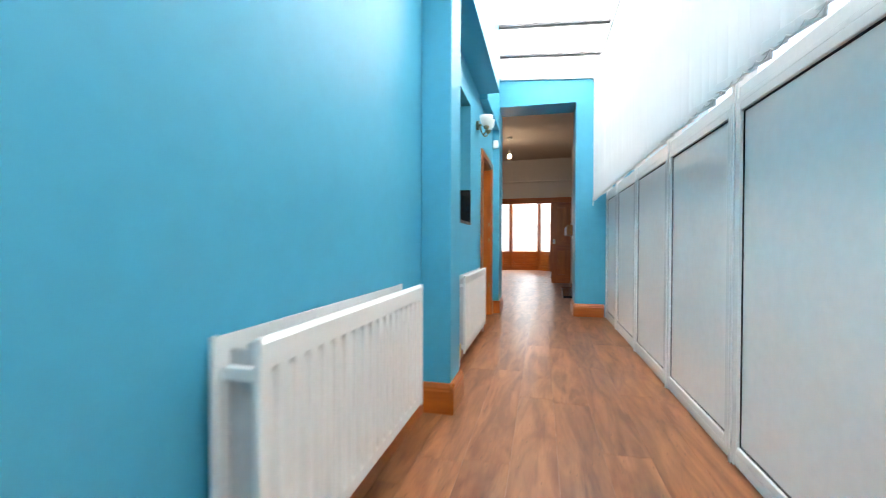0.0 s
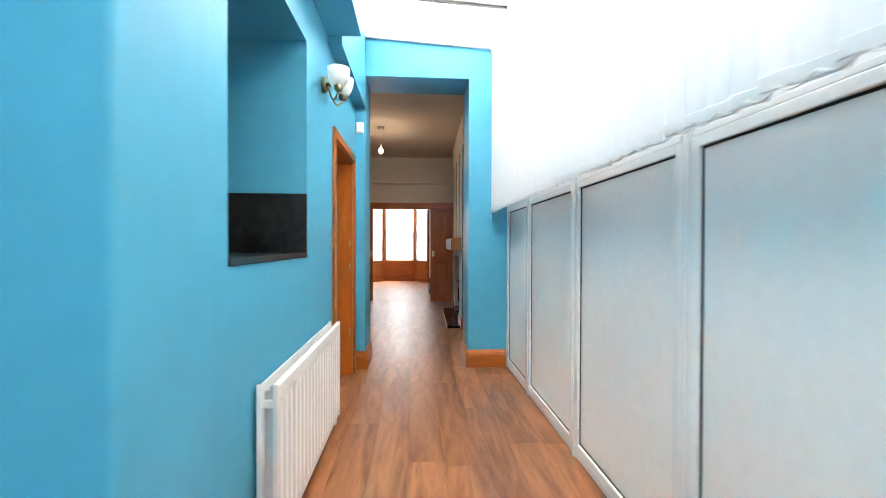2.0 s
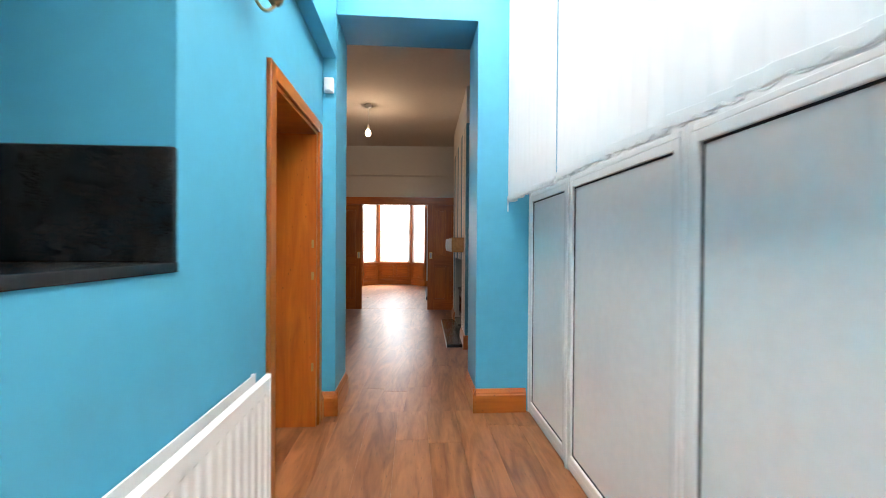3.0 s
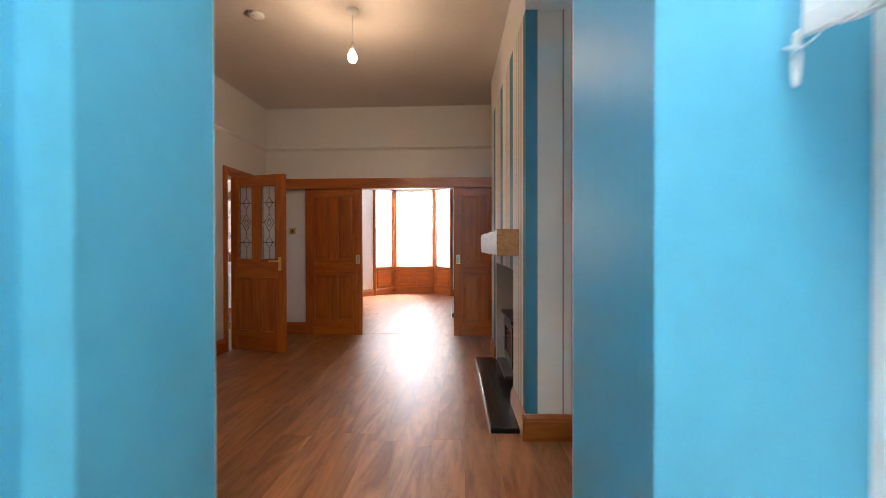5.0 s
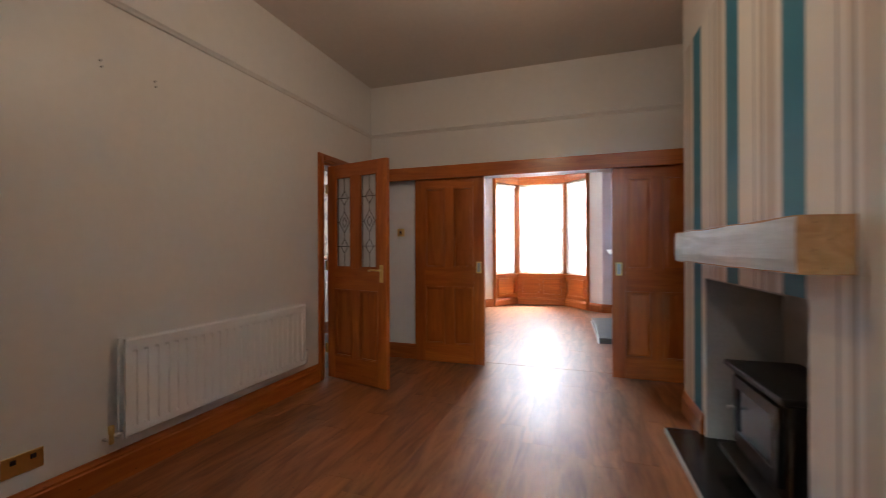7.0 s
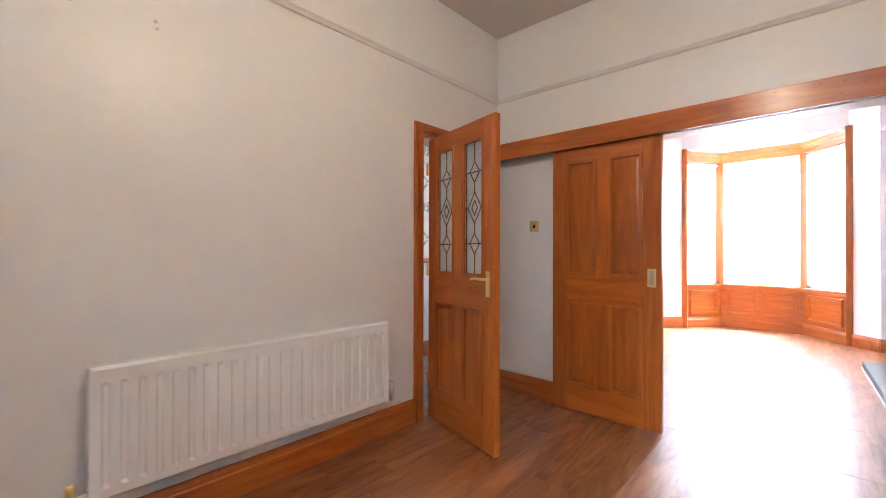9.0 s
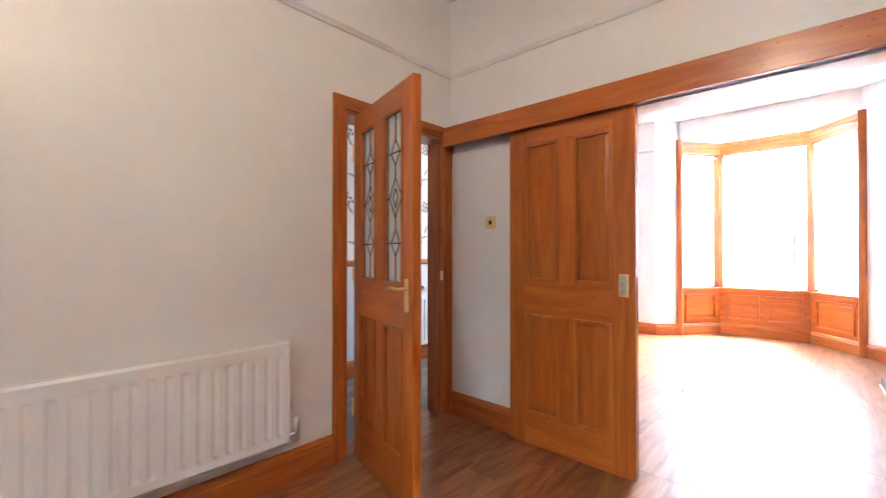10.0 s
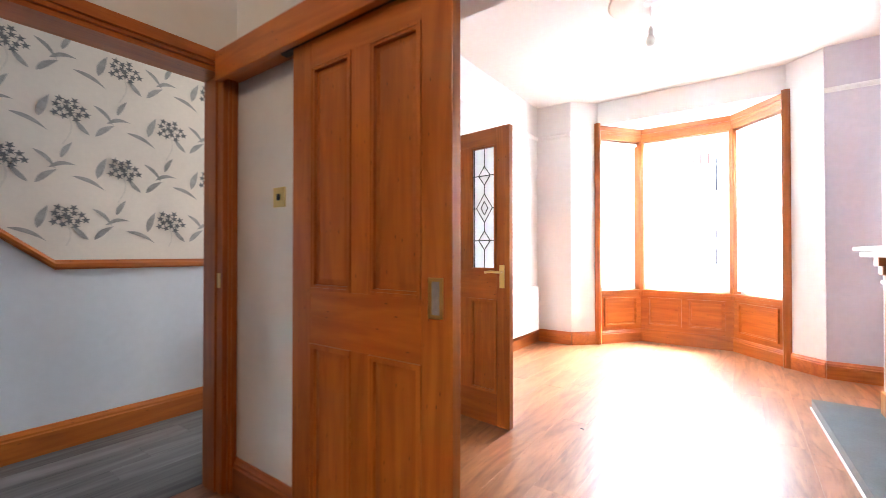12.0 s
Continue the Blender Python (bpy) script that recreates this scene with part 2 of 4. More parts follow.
PLASTER_GREY = material("grey_plaster_recess", (0.42, 0.43, 0.44), 0.8, vary=0.08)
PLASTIC = material("white_plastic", (0.8, 0.8, 0.79), 0.35)
PAPER = material("cream_wallpaper", (0.72, 0.64, 0.55), 0.6, vary=0.03, scale=3)
INK_DARK = material("charcoal_print", (0.145, 0.14, 0.14), 0.6, vary=0.3, scale=40)
INK_MID = material("grey_leaf_print", (0.33, 0.31, 0.285), 0.6, vary=0.25, scale=30)
INK_PALE = material("pale_stem_print", (0.60, 0.535, 0.465), 0.6)
LEAD = material("lead_came", (0.06, 0.06, 0.065), 0.5, metal=0.6)
BLIND = translucent("blind_fabric", (0.89, 0.89, 0.89), 0.55)
OPAL = translucent("opal_roof_sheet", (0.84, 0.85, 0.85), 0.7)
SHADE = translucent("frosted_shade_glass", (0.88, 0.88, 0.86), 0.45)
FROST = translucent("obscured_door_glass", (0.82, 0.84, 0.86), 0.6)
GLASS = glass("window_glass")
DARK_GLASS = material("stove_glass", (0.02, 0.02, 0.022), 0.2, vary=0.1)
BULB = glowing("lit_bulb", (1.0, 0.78, 0.5), 40)
BRICK_FAR = material("red_brick_far", (0.33, 0.13, 0.09), 0.8, vary=0.2, scale=8)
STONE_FAR = material("pale_render_far", (0.62, 0.60, 0.57), 0.8, vary=0.1)
GROUND = material("paving_ground", (0.25, 0.24, 0.23), 0.9, vary=0.15)
ROOF_FAR = material("slate_roof_far", (0.09, 0.09, 0.10), 0.7, vary=0.2)
STRIPE = striped("striped_wallpaper", 0.61)


# ---- mesh helpers ----
def box(bm, x0, x1, y0, y1, z0, z1, bevel=0.0):
    v = [bm.verts.new((x, y, z)) for z in (z0, z1) for y in (y0, y1) for x in (x0, x1)]
    faces = [bm.faces.new([v[i] for i in q]) for q in ((0, 2, 3, 1), (4, 5, 7, 6), (0, 1, 5, 4), (2, 6, 7, 3), (0, 4, 6, 2), (1, 3, 7, 5))]
    if bevel:
        edges = list({e for f in faces for e in f.edges})
        bmesh.ops.bevel(bm, geom=edges, offset=bevel, segments=2, affect="EDGES", profile=0.5)
    return bm


def boxes(*rows, bevel=0.0):
    bm = bmesh.new()
    for r in rows:
        box(bm, *r, bevel=bevel)
    return bm


def lathe(profile, seg=20, bm=None, at=(0, 0, 0)):
    bm = bm or bmesh.new()
    rings = []
    for r, z in profile:
        rings.append([bm.verts.new((at[0] + r * math.cos(2 * math.pi * i / seg), at[1] + r * math.sin(2 * math.pi * i / seg), at[2] + z)) for i in range(seg)])
    for a, b in zip(rings, rings[1:]):
        for i in range(seg):
            f = bm.faces.new((a[i], a[(i + 1) % seg], b[(i + 1) % seg], b[i]))
            f.smooth = True
    bm.faces.new(rings[0][::-1]), bm.faces.new(rings[-1])
    return bm


def tube(points, r, seg=8, bm=None):
    bm = bm or bmesh.new()
    pts = [Vector(p) for p in points]
    rings = []
    for i, p in enumerate(pts):
        d = (pts[min(i + 1, len(pts) - 1)] - pts[max(i - 1, 0)]).normalized()
        q = d.to_track_quat("Z", "Y")
        rings.append([bm.verts.new(p + q @ Vector((r * math.cos(2 * math.pi * k / seg), r * math.sin(2 * math.pi * k / seg), 0))) for k in range(seg)])
    for a, b in zip(rings, rings[1:]):
        for i in range(seg):
            f = bm.faces.new((a[i], a[(i + 1) % seg], b[(i + 1) % seg], b[i]))
            f.smooth = True
    bm.faces.new(rings[0][::-1]), bm.faces.new(rings[-1])
    return bm


def prism(outline, h0, h1, bm=None):
    """A plan outline (counter-clockwise) raised from h0 to h1."""
    bm = bm or bmesh.new()
    lo, hi = [bm.verts.new((x, y, h0)) for x, y in outline], [bm.verts.new((x, y, h1)) for x, y in outline]
    bm.faces.new(lo[::-1]), bm.faces.new(hi)
    k = len(outline)
    for i in range(k):
        bm.faces.new((lo[i], lo[(i + 1) % k], hi[(i + 1) % k], hi[i]))
    return bm


def swept(profile, p0, p1, out):
    """A moulding: a profile of (out, up) pairs swept from p0 to p1; out is the plan direction away from the wall."""
    bm = bmesh.new()
    o = Vector((*out, 0))
    ends = [[bm.verts.new(Vector(p) + o * a + Vector((0, 0, b))) for a, b in profile] for p in (p0, p1)]
    k = len(profile)
    for i in range(k):
        bm.faces.new((ends[0][i], ends[1][i], ends[1][(i + 1) % k], ends[0][(i + 1) % k]))
    bm.faces.new(ends[0]), bm.faces.new(ends[1][::-1])
    bmesh.ops.recalc_face_normals(bm, faces=bm.faces[:])
    return bm


def mesh_of(name, bm, mat):
    me = bpy.data.meshes.new(name)
    bm.to_mesh(me)
    bm.free()
    for m in mat if isinstance(mat, (list, tuple)) else [mat]:
        me.materials.append(m)
    return me


def part(name, bm, mat, parent, label="", at=None):
    ob = new(name, mesh_of(name, bm, mat))
    ob.parent = parent
    if at is not None:
        ob.matrix_basis = at
    return tagged(ob, label)


def thing(name, label, category, m=Matrix(), group="", kind=""):
    ob = new(name)
    ob.matrix_basis = BASE @ m
    ob.empty_display_size = 0.1
    return tagged(ob, label, category, group, kind)


def structure(name, bm, mat, label, category="wall"):
    ob = new(name, mesh_of(name, bm, mat))
    ob.matrix_basis = BASE
    return tagged(ob, label, category, "", "structure")


# ---- the large structure ----
WL, WR, END, BACK = -0.21, 1.20, 5.625, -1.6
ROOM_S, ROOM_L, SLIDE, CEIL_Z = 6.20, -2.08, 10.78, 3.045
FRONT_S, FRONT_N, FRONT_L = 10.93, 14.88, -2.26
structure("subfloor", boxes((-4.2, 2.2, BACK - 0.3, 16.3, -0.12, -0.014)), SUBFLOOR, "dark underlay below the laminate", "floor")
BASE = CORRIDOR

structure("wall_corridor_west", boxes(
    (-0.66, WL, BACK, 3.05, 0, 3.2), (-0.66, WL, 3.05, 3.93, 0, 1.068), (-0.66, WL, 3.05, 3.93, 2.15, 3.2),
    (-0.66, WL, 3.93, 4.66, 0, 3.2), (-0.66, WL, 4.66, 5.46, 1.86, 3.2), (-0.66, WL, 5.46, END, 0, 3.2)), BLUE, "bright blue painted corridor wall with a hatch and doorway")
structure("wall_pilaster", boxes((WL, -0.045, 2.35, 2.60, 0, 3.1), bevel=0.006), BLUE, "blue painted pilaster standing out of the corridor wall", "pilaster")
FAR = 6.043
structure("wall_corridor_end", boxes((-3.6, -0.12, END, FAR, 0, 3.4), (0.828, 2.3, END, FAR, 0, 3.4), (-0.12, 0.828, END, FAR, 2.667, 3.4)), BLUE, "thick blue wall with a tall opening into the dining room")
structure("wall_dining_south", boxes((-2.9, -0.12, FAR, FAR + 0.004, 0, 3.2), (0.828, 2.3, FAR, FAR + 0.004, 0, 3.2), (-0.12, 0.828, FAR, FAR + 0.004, 2.667, 3.2)), WHITE_WALL, "white painted dining room wall around the opening")
structure("wall_kitchen", boxes((-3.6, -3.45, 2.0, END, 0, 2.9), (-3.6, -0.66, 1.9, 2.0, 0, 2.9), (-3.45, -0.66, 5.45, END - 0.002, 0, 2.9)), BLUE, "blue kitchen walls in deep shade")
structure("ceiling_kitchen", boxes((-3.6, -0.66, 1.9, 5.6, 2.38, 2.45)), CEIL, "kitchen ceiling in shade", "ceiling")
structure("wall_corridor_back", boxes((-0.66, 1.35, BACK - 0.15, BACK, 0, 3.3)), BLUE, "blue wall closing the corridor")
structure("beam_1", boxes((WL, 0.0, BACK, 4.42, 2.42, 3.3), bevel=0.004), BLUE, "blue boxed beam along the corridor roof edge", "beam")
structure("beam_2", boxes((WL, -0.12, 4.424, END - 0.002, 2.375, 3.3), bevel=0.004), BLUE, "narrow blue boxed beam above the doorway", "beam")


def roof_z(x):
    return 3.01 - 0.06 * (x + 0.09)


roof = structure("ceiling_corridor", prism([(-0.3, BACK), (1.42, BACK), (1.42, END), (-0.3, END)], 0, 0.012), OPAL, "opal white roof sheets over the corridor", "ceiling")
roof.matrix_basis = BASE @ pose(0, 0, roof_z(0) + 0.03, 0, 3.43, 0)
for i in range(11):
    y = 4.95 - 0.655 * i
    structure("roof_bar_%d" % (i + 1), boxes((-0.12, 1.24, y - 0.022, y + 0.022, 0, 0.024), (-0.12, 1.24, y - 0.008, y + 0.008, -0.014, 0), bevel=0.002), ALU,
              "grey metal glazing bar under the opal roof", "roof bar").matrix_basis = BASE @ pose(0, 0, roof_z(0), 0, 3.43, 0)
structure("roof_bar_12", boxes((-0.12, 1.24, END - 0.035, END - 0.002, -0.006, 0.024), bevel=0.003), UPVC, "white trim where the roof meets the blue wall", "trim").matrix_basis = BASE @ pose(0, 0, roof_z(0), 0, 3.43, 0)

# dining room
BASE = HOUSE
structure("wall_dining_west", boxes((ROOM_L - 0.16, ROOM_L, ROOM_S, 9.845, 0, 3.2), (ROOM_L - 0.16, ROOM_L, 9.845, 10.735, 2.03, 3.2), (ROOM_L - 0.16, ROOM_L, 10.735, SLIDE, 0, 3.2)), WHITE_WALL, "off-white painted dining room wall with a doorway to the hall")
structure("wall_dining_east", boxes((1.90, 2.10, ROOM_S, SLIDE, 0, 3.2)), WHITE_WALL, "white painted wall of the alcoves")
structure("wall_dining_north", boxes((ROOM_L - 0.16, -0.98, SLIDE, FRONT_S, 0, 3.2), (0.68, 2.10, SLIDE, FRONT_S, 0, 3.2), (-0.98, 0.68, SLIDE, FRONT_S, 1.96, 3.2)), WHITE_WALL, "white wall with the sliding door opening")
structure("ceiling_dining", boxes((ROOM_L - 0.16, 2.10, ROOM_S, FRONT_S, CEIL_Z, CEIL_Z + 0.1)), CEIL, "plain plaster dining room ceiling", "ceiling")
# front room
structure("wall_front_west", boxes((FRONT_L - 0.16, FRONT_L, FRONT_S, 11.45, 0, 3.2), (FRONT_L - 0.16, FRONT_L, 11.45, 12.25, 2.0, 3.2), (FRONT_L - 0.16, FRONT_L, 12.25, FRONT_N + 0.4, 0, 3.2)), WHITE_WALL, "white painted front room wall with a doorway")
structure("wall_front_east", boxes((1.08, 1.75, FRONT_S, FRONT_N + 0.4, 0, 3.2)), WHITE_WALL, "white wall of the front room alcove")
structure("wall_front_north_1", prism([(FRONT_L, FRONT_N), (-1.815, FRONT_N), (-1.56, 15.14), (-1.64, 15.20), (-1.80, 15.35), (FRONT_L, 15.35)], 0, 3.2), WHITE_WALL, "white front wall splayed towards the bay")
structure("wall_front_north_2", prism([(0.29, 15.13), (0.545, 14.888), (0.545, 15.35), (0.35, 15.35)], 0, 3.2), WHITE_WALL, "white splayed wall beside the bay")
structure("wall_front_north_3", boxes((0.549, 1.08, FRONT_N, 15.35, 0, 3.2)), LILAC, "lilac painted wall between bay and chimney breast")
structure("wall_bay_head", prism([(-1.60, 15.14), (0.33, 15.13), (-0.13, 15.80), (-1.19, 15.80)], 2.76, 3.2), WHITE_WALL, "white wall over the bay window")
structure("ceiling_front", boxes((FRONT_L - 0.16, 1.75, FRONT_S, 15.95, 3.05, 3.15)), CEIL, "plain white front room ceiling", "ceiling")
# hall
HX = -3.32
structure("wall_hall_west", boxes((HX - 0.15, HX, 7.5, 15.3, 0, 3.2)), GREY_WALL, "pale grey hall wall below the dado rail")
structure("wall_hall_south", boxes((HX - 0.15, ROOM_L - 0.16, 7.4, 7.5, 0, 3.2)), GREY_WALL, "grey wall closing the hall")
structure("ceiling_hall", boxes((HX - 0.15, FRONT_L - 0.16, 7.4, 15.3, 3.05, 3.15)), CEIL, "white hall ceiling", "ceiling")
# skirting, rails, architraves
SKIRT = [(0, 0), (0.022, 0), (0.022, 0.118), (0.017, 0.126), (0.017, 0.136), (0.009, 0.150), (0.006, 0.158), (0, 0.160)]
RAIL = [(0, 0), (0.012, 0.004), (0.020, 0.016), (0.030, 0.026), (0.030, 0.038), (0.014, 0.046), (0, 0.048)]
count = {"baseboard": 0, "trim": 0}


def moulding(kind, profile, p0, p1, out, mat, label):
    count[kind] += 1
    cat = "skirting" if kind == "baseboard" else "rail"
    return structure("%s_%d" % (kind, count[kind]), swept(profile, p0, p1, out), mat, label, cat)


SK = "stained pine skirting board with a moulded top"
for p0, p1, out in [((WL, BACK, 0), (WL, 2.33, 0), (1, 0)), ((WL, 2.35, 0), (-0.023, 2.35, 0), (0, -1)), ((-0.045, 2.328, 0), (-0.045, 2.622, 0), (1, 0)),
                    ((WL, 2.622, 0), (WL, 4.585, 0), (1, 0)), ((WL, 5.535, 0), (WL, END - 0.02, 0), (1, 0)), ((WL, END, 0), (-0.098, END, 0), (0, -1)), ((-0.12, END - 0.022, 0), (-0.12, FAR + 0.004, 0), (1, 0)),
                    ((0.806, END, 0), (1.175, END, 0), (0, -1)), ((0.828, END - 0.022, 0), (0.828, FAR + 0.004, 0), (-1, 0)),
                    ((ROOM_L, ROOM_S, 0), (ROOM_L, 9.768, 0), (1, 0)), ((ROOM_L, SLIDE, 0), (-1.0, SLIDE, 0), (0, -1)), ((0.7, SLIDE, 0), (1.9, SLIDE, 0), (0, -1)),
                    ((FRONT_L, 12.35, 0), (FRONT_L, FRONT_N, 0), (1, 0)), ((FRONT_L + 0.02, FRONT_N, 0), (-1.815, FRONT_N, 0), (0, -1)), ((-1.815, FRONT_N, 0), (-1.56, 15.14, 0), (0.714, -0.70)),
                    ((0.29, 15.13, 0), (0.545, FRONT_N, 0), (-0.68, -0.73)), ((0.545, FRONT_N, 0), (1.08, FRONT_N, 0), (0, -1)), ((HX, 7.5, 0), (HX, 15.3, 0), (1, 0))]:
    BASE = CORRIDOR if p0[0] > -0.3 and max(p0[1], p1[1]) < 6.1 else HOUSE
    moulding("baseboard", SKIRT, p0, p1, out, PINE_Y if abs(p1[1] - p0[1]) > abs(p1[0] - p0[0]) else PINE_H, SK)
BASE = HOUSE
PR = "painted picture rail moulding along the wall"
for p0, p1, out in [((ROOM_L, ROOM_S, 2.47), (ROOM_L, SLIDE, 2.47), (1, 0)), ((ROOM_L + 0.03, SLIDE, 2.47), (1.9, SLIDE, 2.47), (0, -1)),
                    ((FRONT_L, FRONT_S, 2.62), (FRONT_L, FRONT_N, 2.62), (1, 0)), ((FRONT_L, FRONT_N, 2.62), (-1.815, FRONT_N, 2.62), (0, -1)), ((0.545, FRONT_N, 2.62), (1.08, FRONT_N, 2.62), (0, -1))]:
    moulding("trim", RAIL, p0, p1, out, WHITE_WALL, PR)
DADO = [(0, 0), (0.014, 0), (0.026, 0.014), (0.026, 0.034), (0.018, 0.044), (0.012, 0.056), (0, 0.058)]
moulding("trim", DADO, (HX, 10.36, 1.05), (HX, 15.3, 1.05), (1, 0), PINE_Y, "stained pine dado rail on the hall wall")
moulding("trim", DADO, (HX, 8.4, 2.61), (HX, 10.36, 1.05), (1, 0), PINE_Y, "stained pine dado rail rising with the stairs")
# corridor door casing and lining
BASE = CORRIDOR
casing = thing("door_1", "stained pine door casing with deep lining, no door leaf seen", "door frame", kind="structure")
part("architrave", boxes((WL, WL + 0.02, 4.575, 4.645, 0, 1.91), bevel=0.004), PINE, casing)
part("architrave", boxes((WL, WL + 0.02, 5.475, 5.545, 0, 1.91), bevel=0.004), PINE, casing)
part("architrave", boxes((WL, WL + 0.02, 4.645, 5.475, 1.845, 1.91), bevel=0.004), PINE_Y, casing)
part("lining", boxes((-0.664, WL + 0.003, 4.643, 4.664, 0, 1.845)), PINE, casing)
part("lining", boxes((-0.664, WL + 0.003, 5.450, 5.474, 0, 1.845)), PINE, casing)
part("lining", boxes((-0.664, WL + 0.003, 4.664, 5.450, 1.826, 1.846)), PINE_H, casing)
for z in (0.35, 0.92, 1.12):
    part("hinge", boxes((-0.235, -0.222, 5.446, 5.450, z, z + 0.05)), ANTIQUE, casing, "small dark brass hinge")


BASE = HOUSE


def door_casing(name, x, out, y0, y1, top, depth, label, last=0.075):
    """Moulded casing and lining of a doorway in a wall that runs along y."""
    c = thing(name, label, "door frame", kind="structure")
    w = 0.075
    s = (lambda a, b: (min(x + out * a, x + out * b), max(x + out * a, x + out * b)))
    for ya, yb in ((y0 - w, y0), (y1, y1 + last)):
        part("architrave", boxes((*s(-0.001, 0.018), ya, yb, 0, top + w), (*s(0.018, 0.028), ya + 0.012, yb - 0.024, 0, top + w - 0.03), bevel=0.003), PINE, c)
    part("architrave", boxes((*s(-0.001, 0.017), y0, y1, top, top + w), (*s(0.017, 0.027), y0, y1, top + 0.018, top + w - 0.02), bevel=0.003), PINE_Y, c)
    for ya, yb in ((y0 - 0.002, y0 + 0.022), (y1 - 0.022, y1 + 0.002)):
        part("lining", boxes((*s(-depth, 0.004), ya, yb, 0, top), bevel=0.002), PINE, c)
        m = ya + 0.022 if ya < (y0 + y1) / 2 else ya - 0.010
        part("door_stop", boxes((*s(-depth, -0.05), m, m + 0.012, 0, top - 0.02)), PINE, c)
    part("lining", boxes((*s(-depth, 0.004), y0 + 0.022, y1 - 0.022, top - 0.022, top + 0.002)), PINE_Y, c)
    return c


hallframe = door_casing("door_2", ROOM_L, 1, 9.845, 10.735, 2.02, 0.165, "stained pine moulded casing of the hall doorway", 0.043)
part("strike_plate", boxes((ROOM_L - 0.04, ROOM_L - 0.015, 10.709, 10.7125, 0.98, 1.05)), BRASS, hallframe, "small brass strike plate")
door_casing("door_3", FRONT_L, 1, 11.45, 12.25, 2.0, 0.165, "stained pine casing of the front room doorway")


# ---- corridor: panelled side wall, glazing, blinds ----
BASE = CORRIDOR


def panel_unit(y0, y1):
    """One bay of the side wall: grey panel below, clear pane above, white frame."""
    u = thing("panel_unit", "white plastic framed wall unit with grey panel and window", "window panel", pose(WR, y0, 0), "side wall units", "structure")
    w = y1 - y0
    part("sill_rail", boxes((-0.005, 0.06, 0, w, 0, 0.055), (-0.014, -0.005, 0.03, w - 0.03, 0.022, 0.055), bevel=0.003), UPVC, u)
    part("mullion", boxes((-0.012, 0.06, -0.022, 0.022, 0.0, 2.93), (-0.020, -0.012, -0.010, 0.010, 0.0, 2.93), bevel=0.003), UPVC, u)
    part("transom", boxes((-0.006, 0.06, 0.022, w - 0.022, 1.468, 1.535), (-0.014, -0.006, 0.03, w - 0.03, 1.468, 1.488), bevel=0.003), UPVC, u)
    part("top_rail", boxes((-0.005, 0.06, 0.022, w - 0.022, 2.86, 2.96), bevel=0.003), UPVC, u)
    bead = 0.035
    part("bead", boxes((-0.016, 0.004, 0.022, 0.022 + bead, 0.055, 1.468), bevel=0.004), UPVC, u)
    part("bead", boxes((-0.016, 0.004, w - 0.022 - bead, w - 0.022, 0.055, 1.468), bevel=0.004), UPVC, u)
    part("bead", boxes((-0.0155, 0.004, 0.022 + bead, w - 0.022 - bead, 0.055, 0.055 + bead), bevel=0.004), UPVC, u)
    part("bead", boxes((-0.0155, 0.004, 0.022 + bead, w - 0.022 - bead, 1.468 - bead, 1.468), bevel=0.004), UPVC, u)
    a, b, c, d = 0.022 + bead, w - 0.022 - bead, 0.055 + bead, 1.468 - bead
    g = 0.006
    part("gasket", boxes((-0.004, 0.006, a, a + g, c, d), (-0.004, 0.006, b - g, b, c, d), (-0.004, 0.006, a + g, b - g, c, c + g), (-0.004, 0.006, a + g, b - g, d - g, d)), GASKET, u, "black rubber gasket line")
    part("infill_panel", boxes((0.0, 0.03, a + g, b - g, c + g, d - g)), UPVC_PANEL, u, "smooth pale grey panel")
    pane = part("pane", boxes((0.026, 0.032, 0.022, w - 0.022, 1.535, 2.86)), GLASS, u)
    pane.visible_shadow = False
    return u


edges = [END - 0.0] + [4.89 - 0.915 * i for i in range(8)]
for ya, yb in zip(edges[1:], edges):
    panel_unit(ya, yb - (0.024 if yb == END else 0))
structure("wall_side_jamb", boxes((WR - 0.012, WR + 0.06, END - 0.024, END, 0, 2.96)), UPVC, "white plastic end jamb of the side glazing", "trim")
structure("wall_side_header", boxes((WR, WR + 0.06, BACK, END, 2.96, 3.1)), UPVC, "white header over the side glazing", "trim")


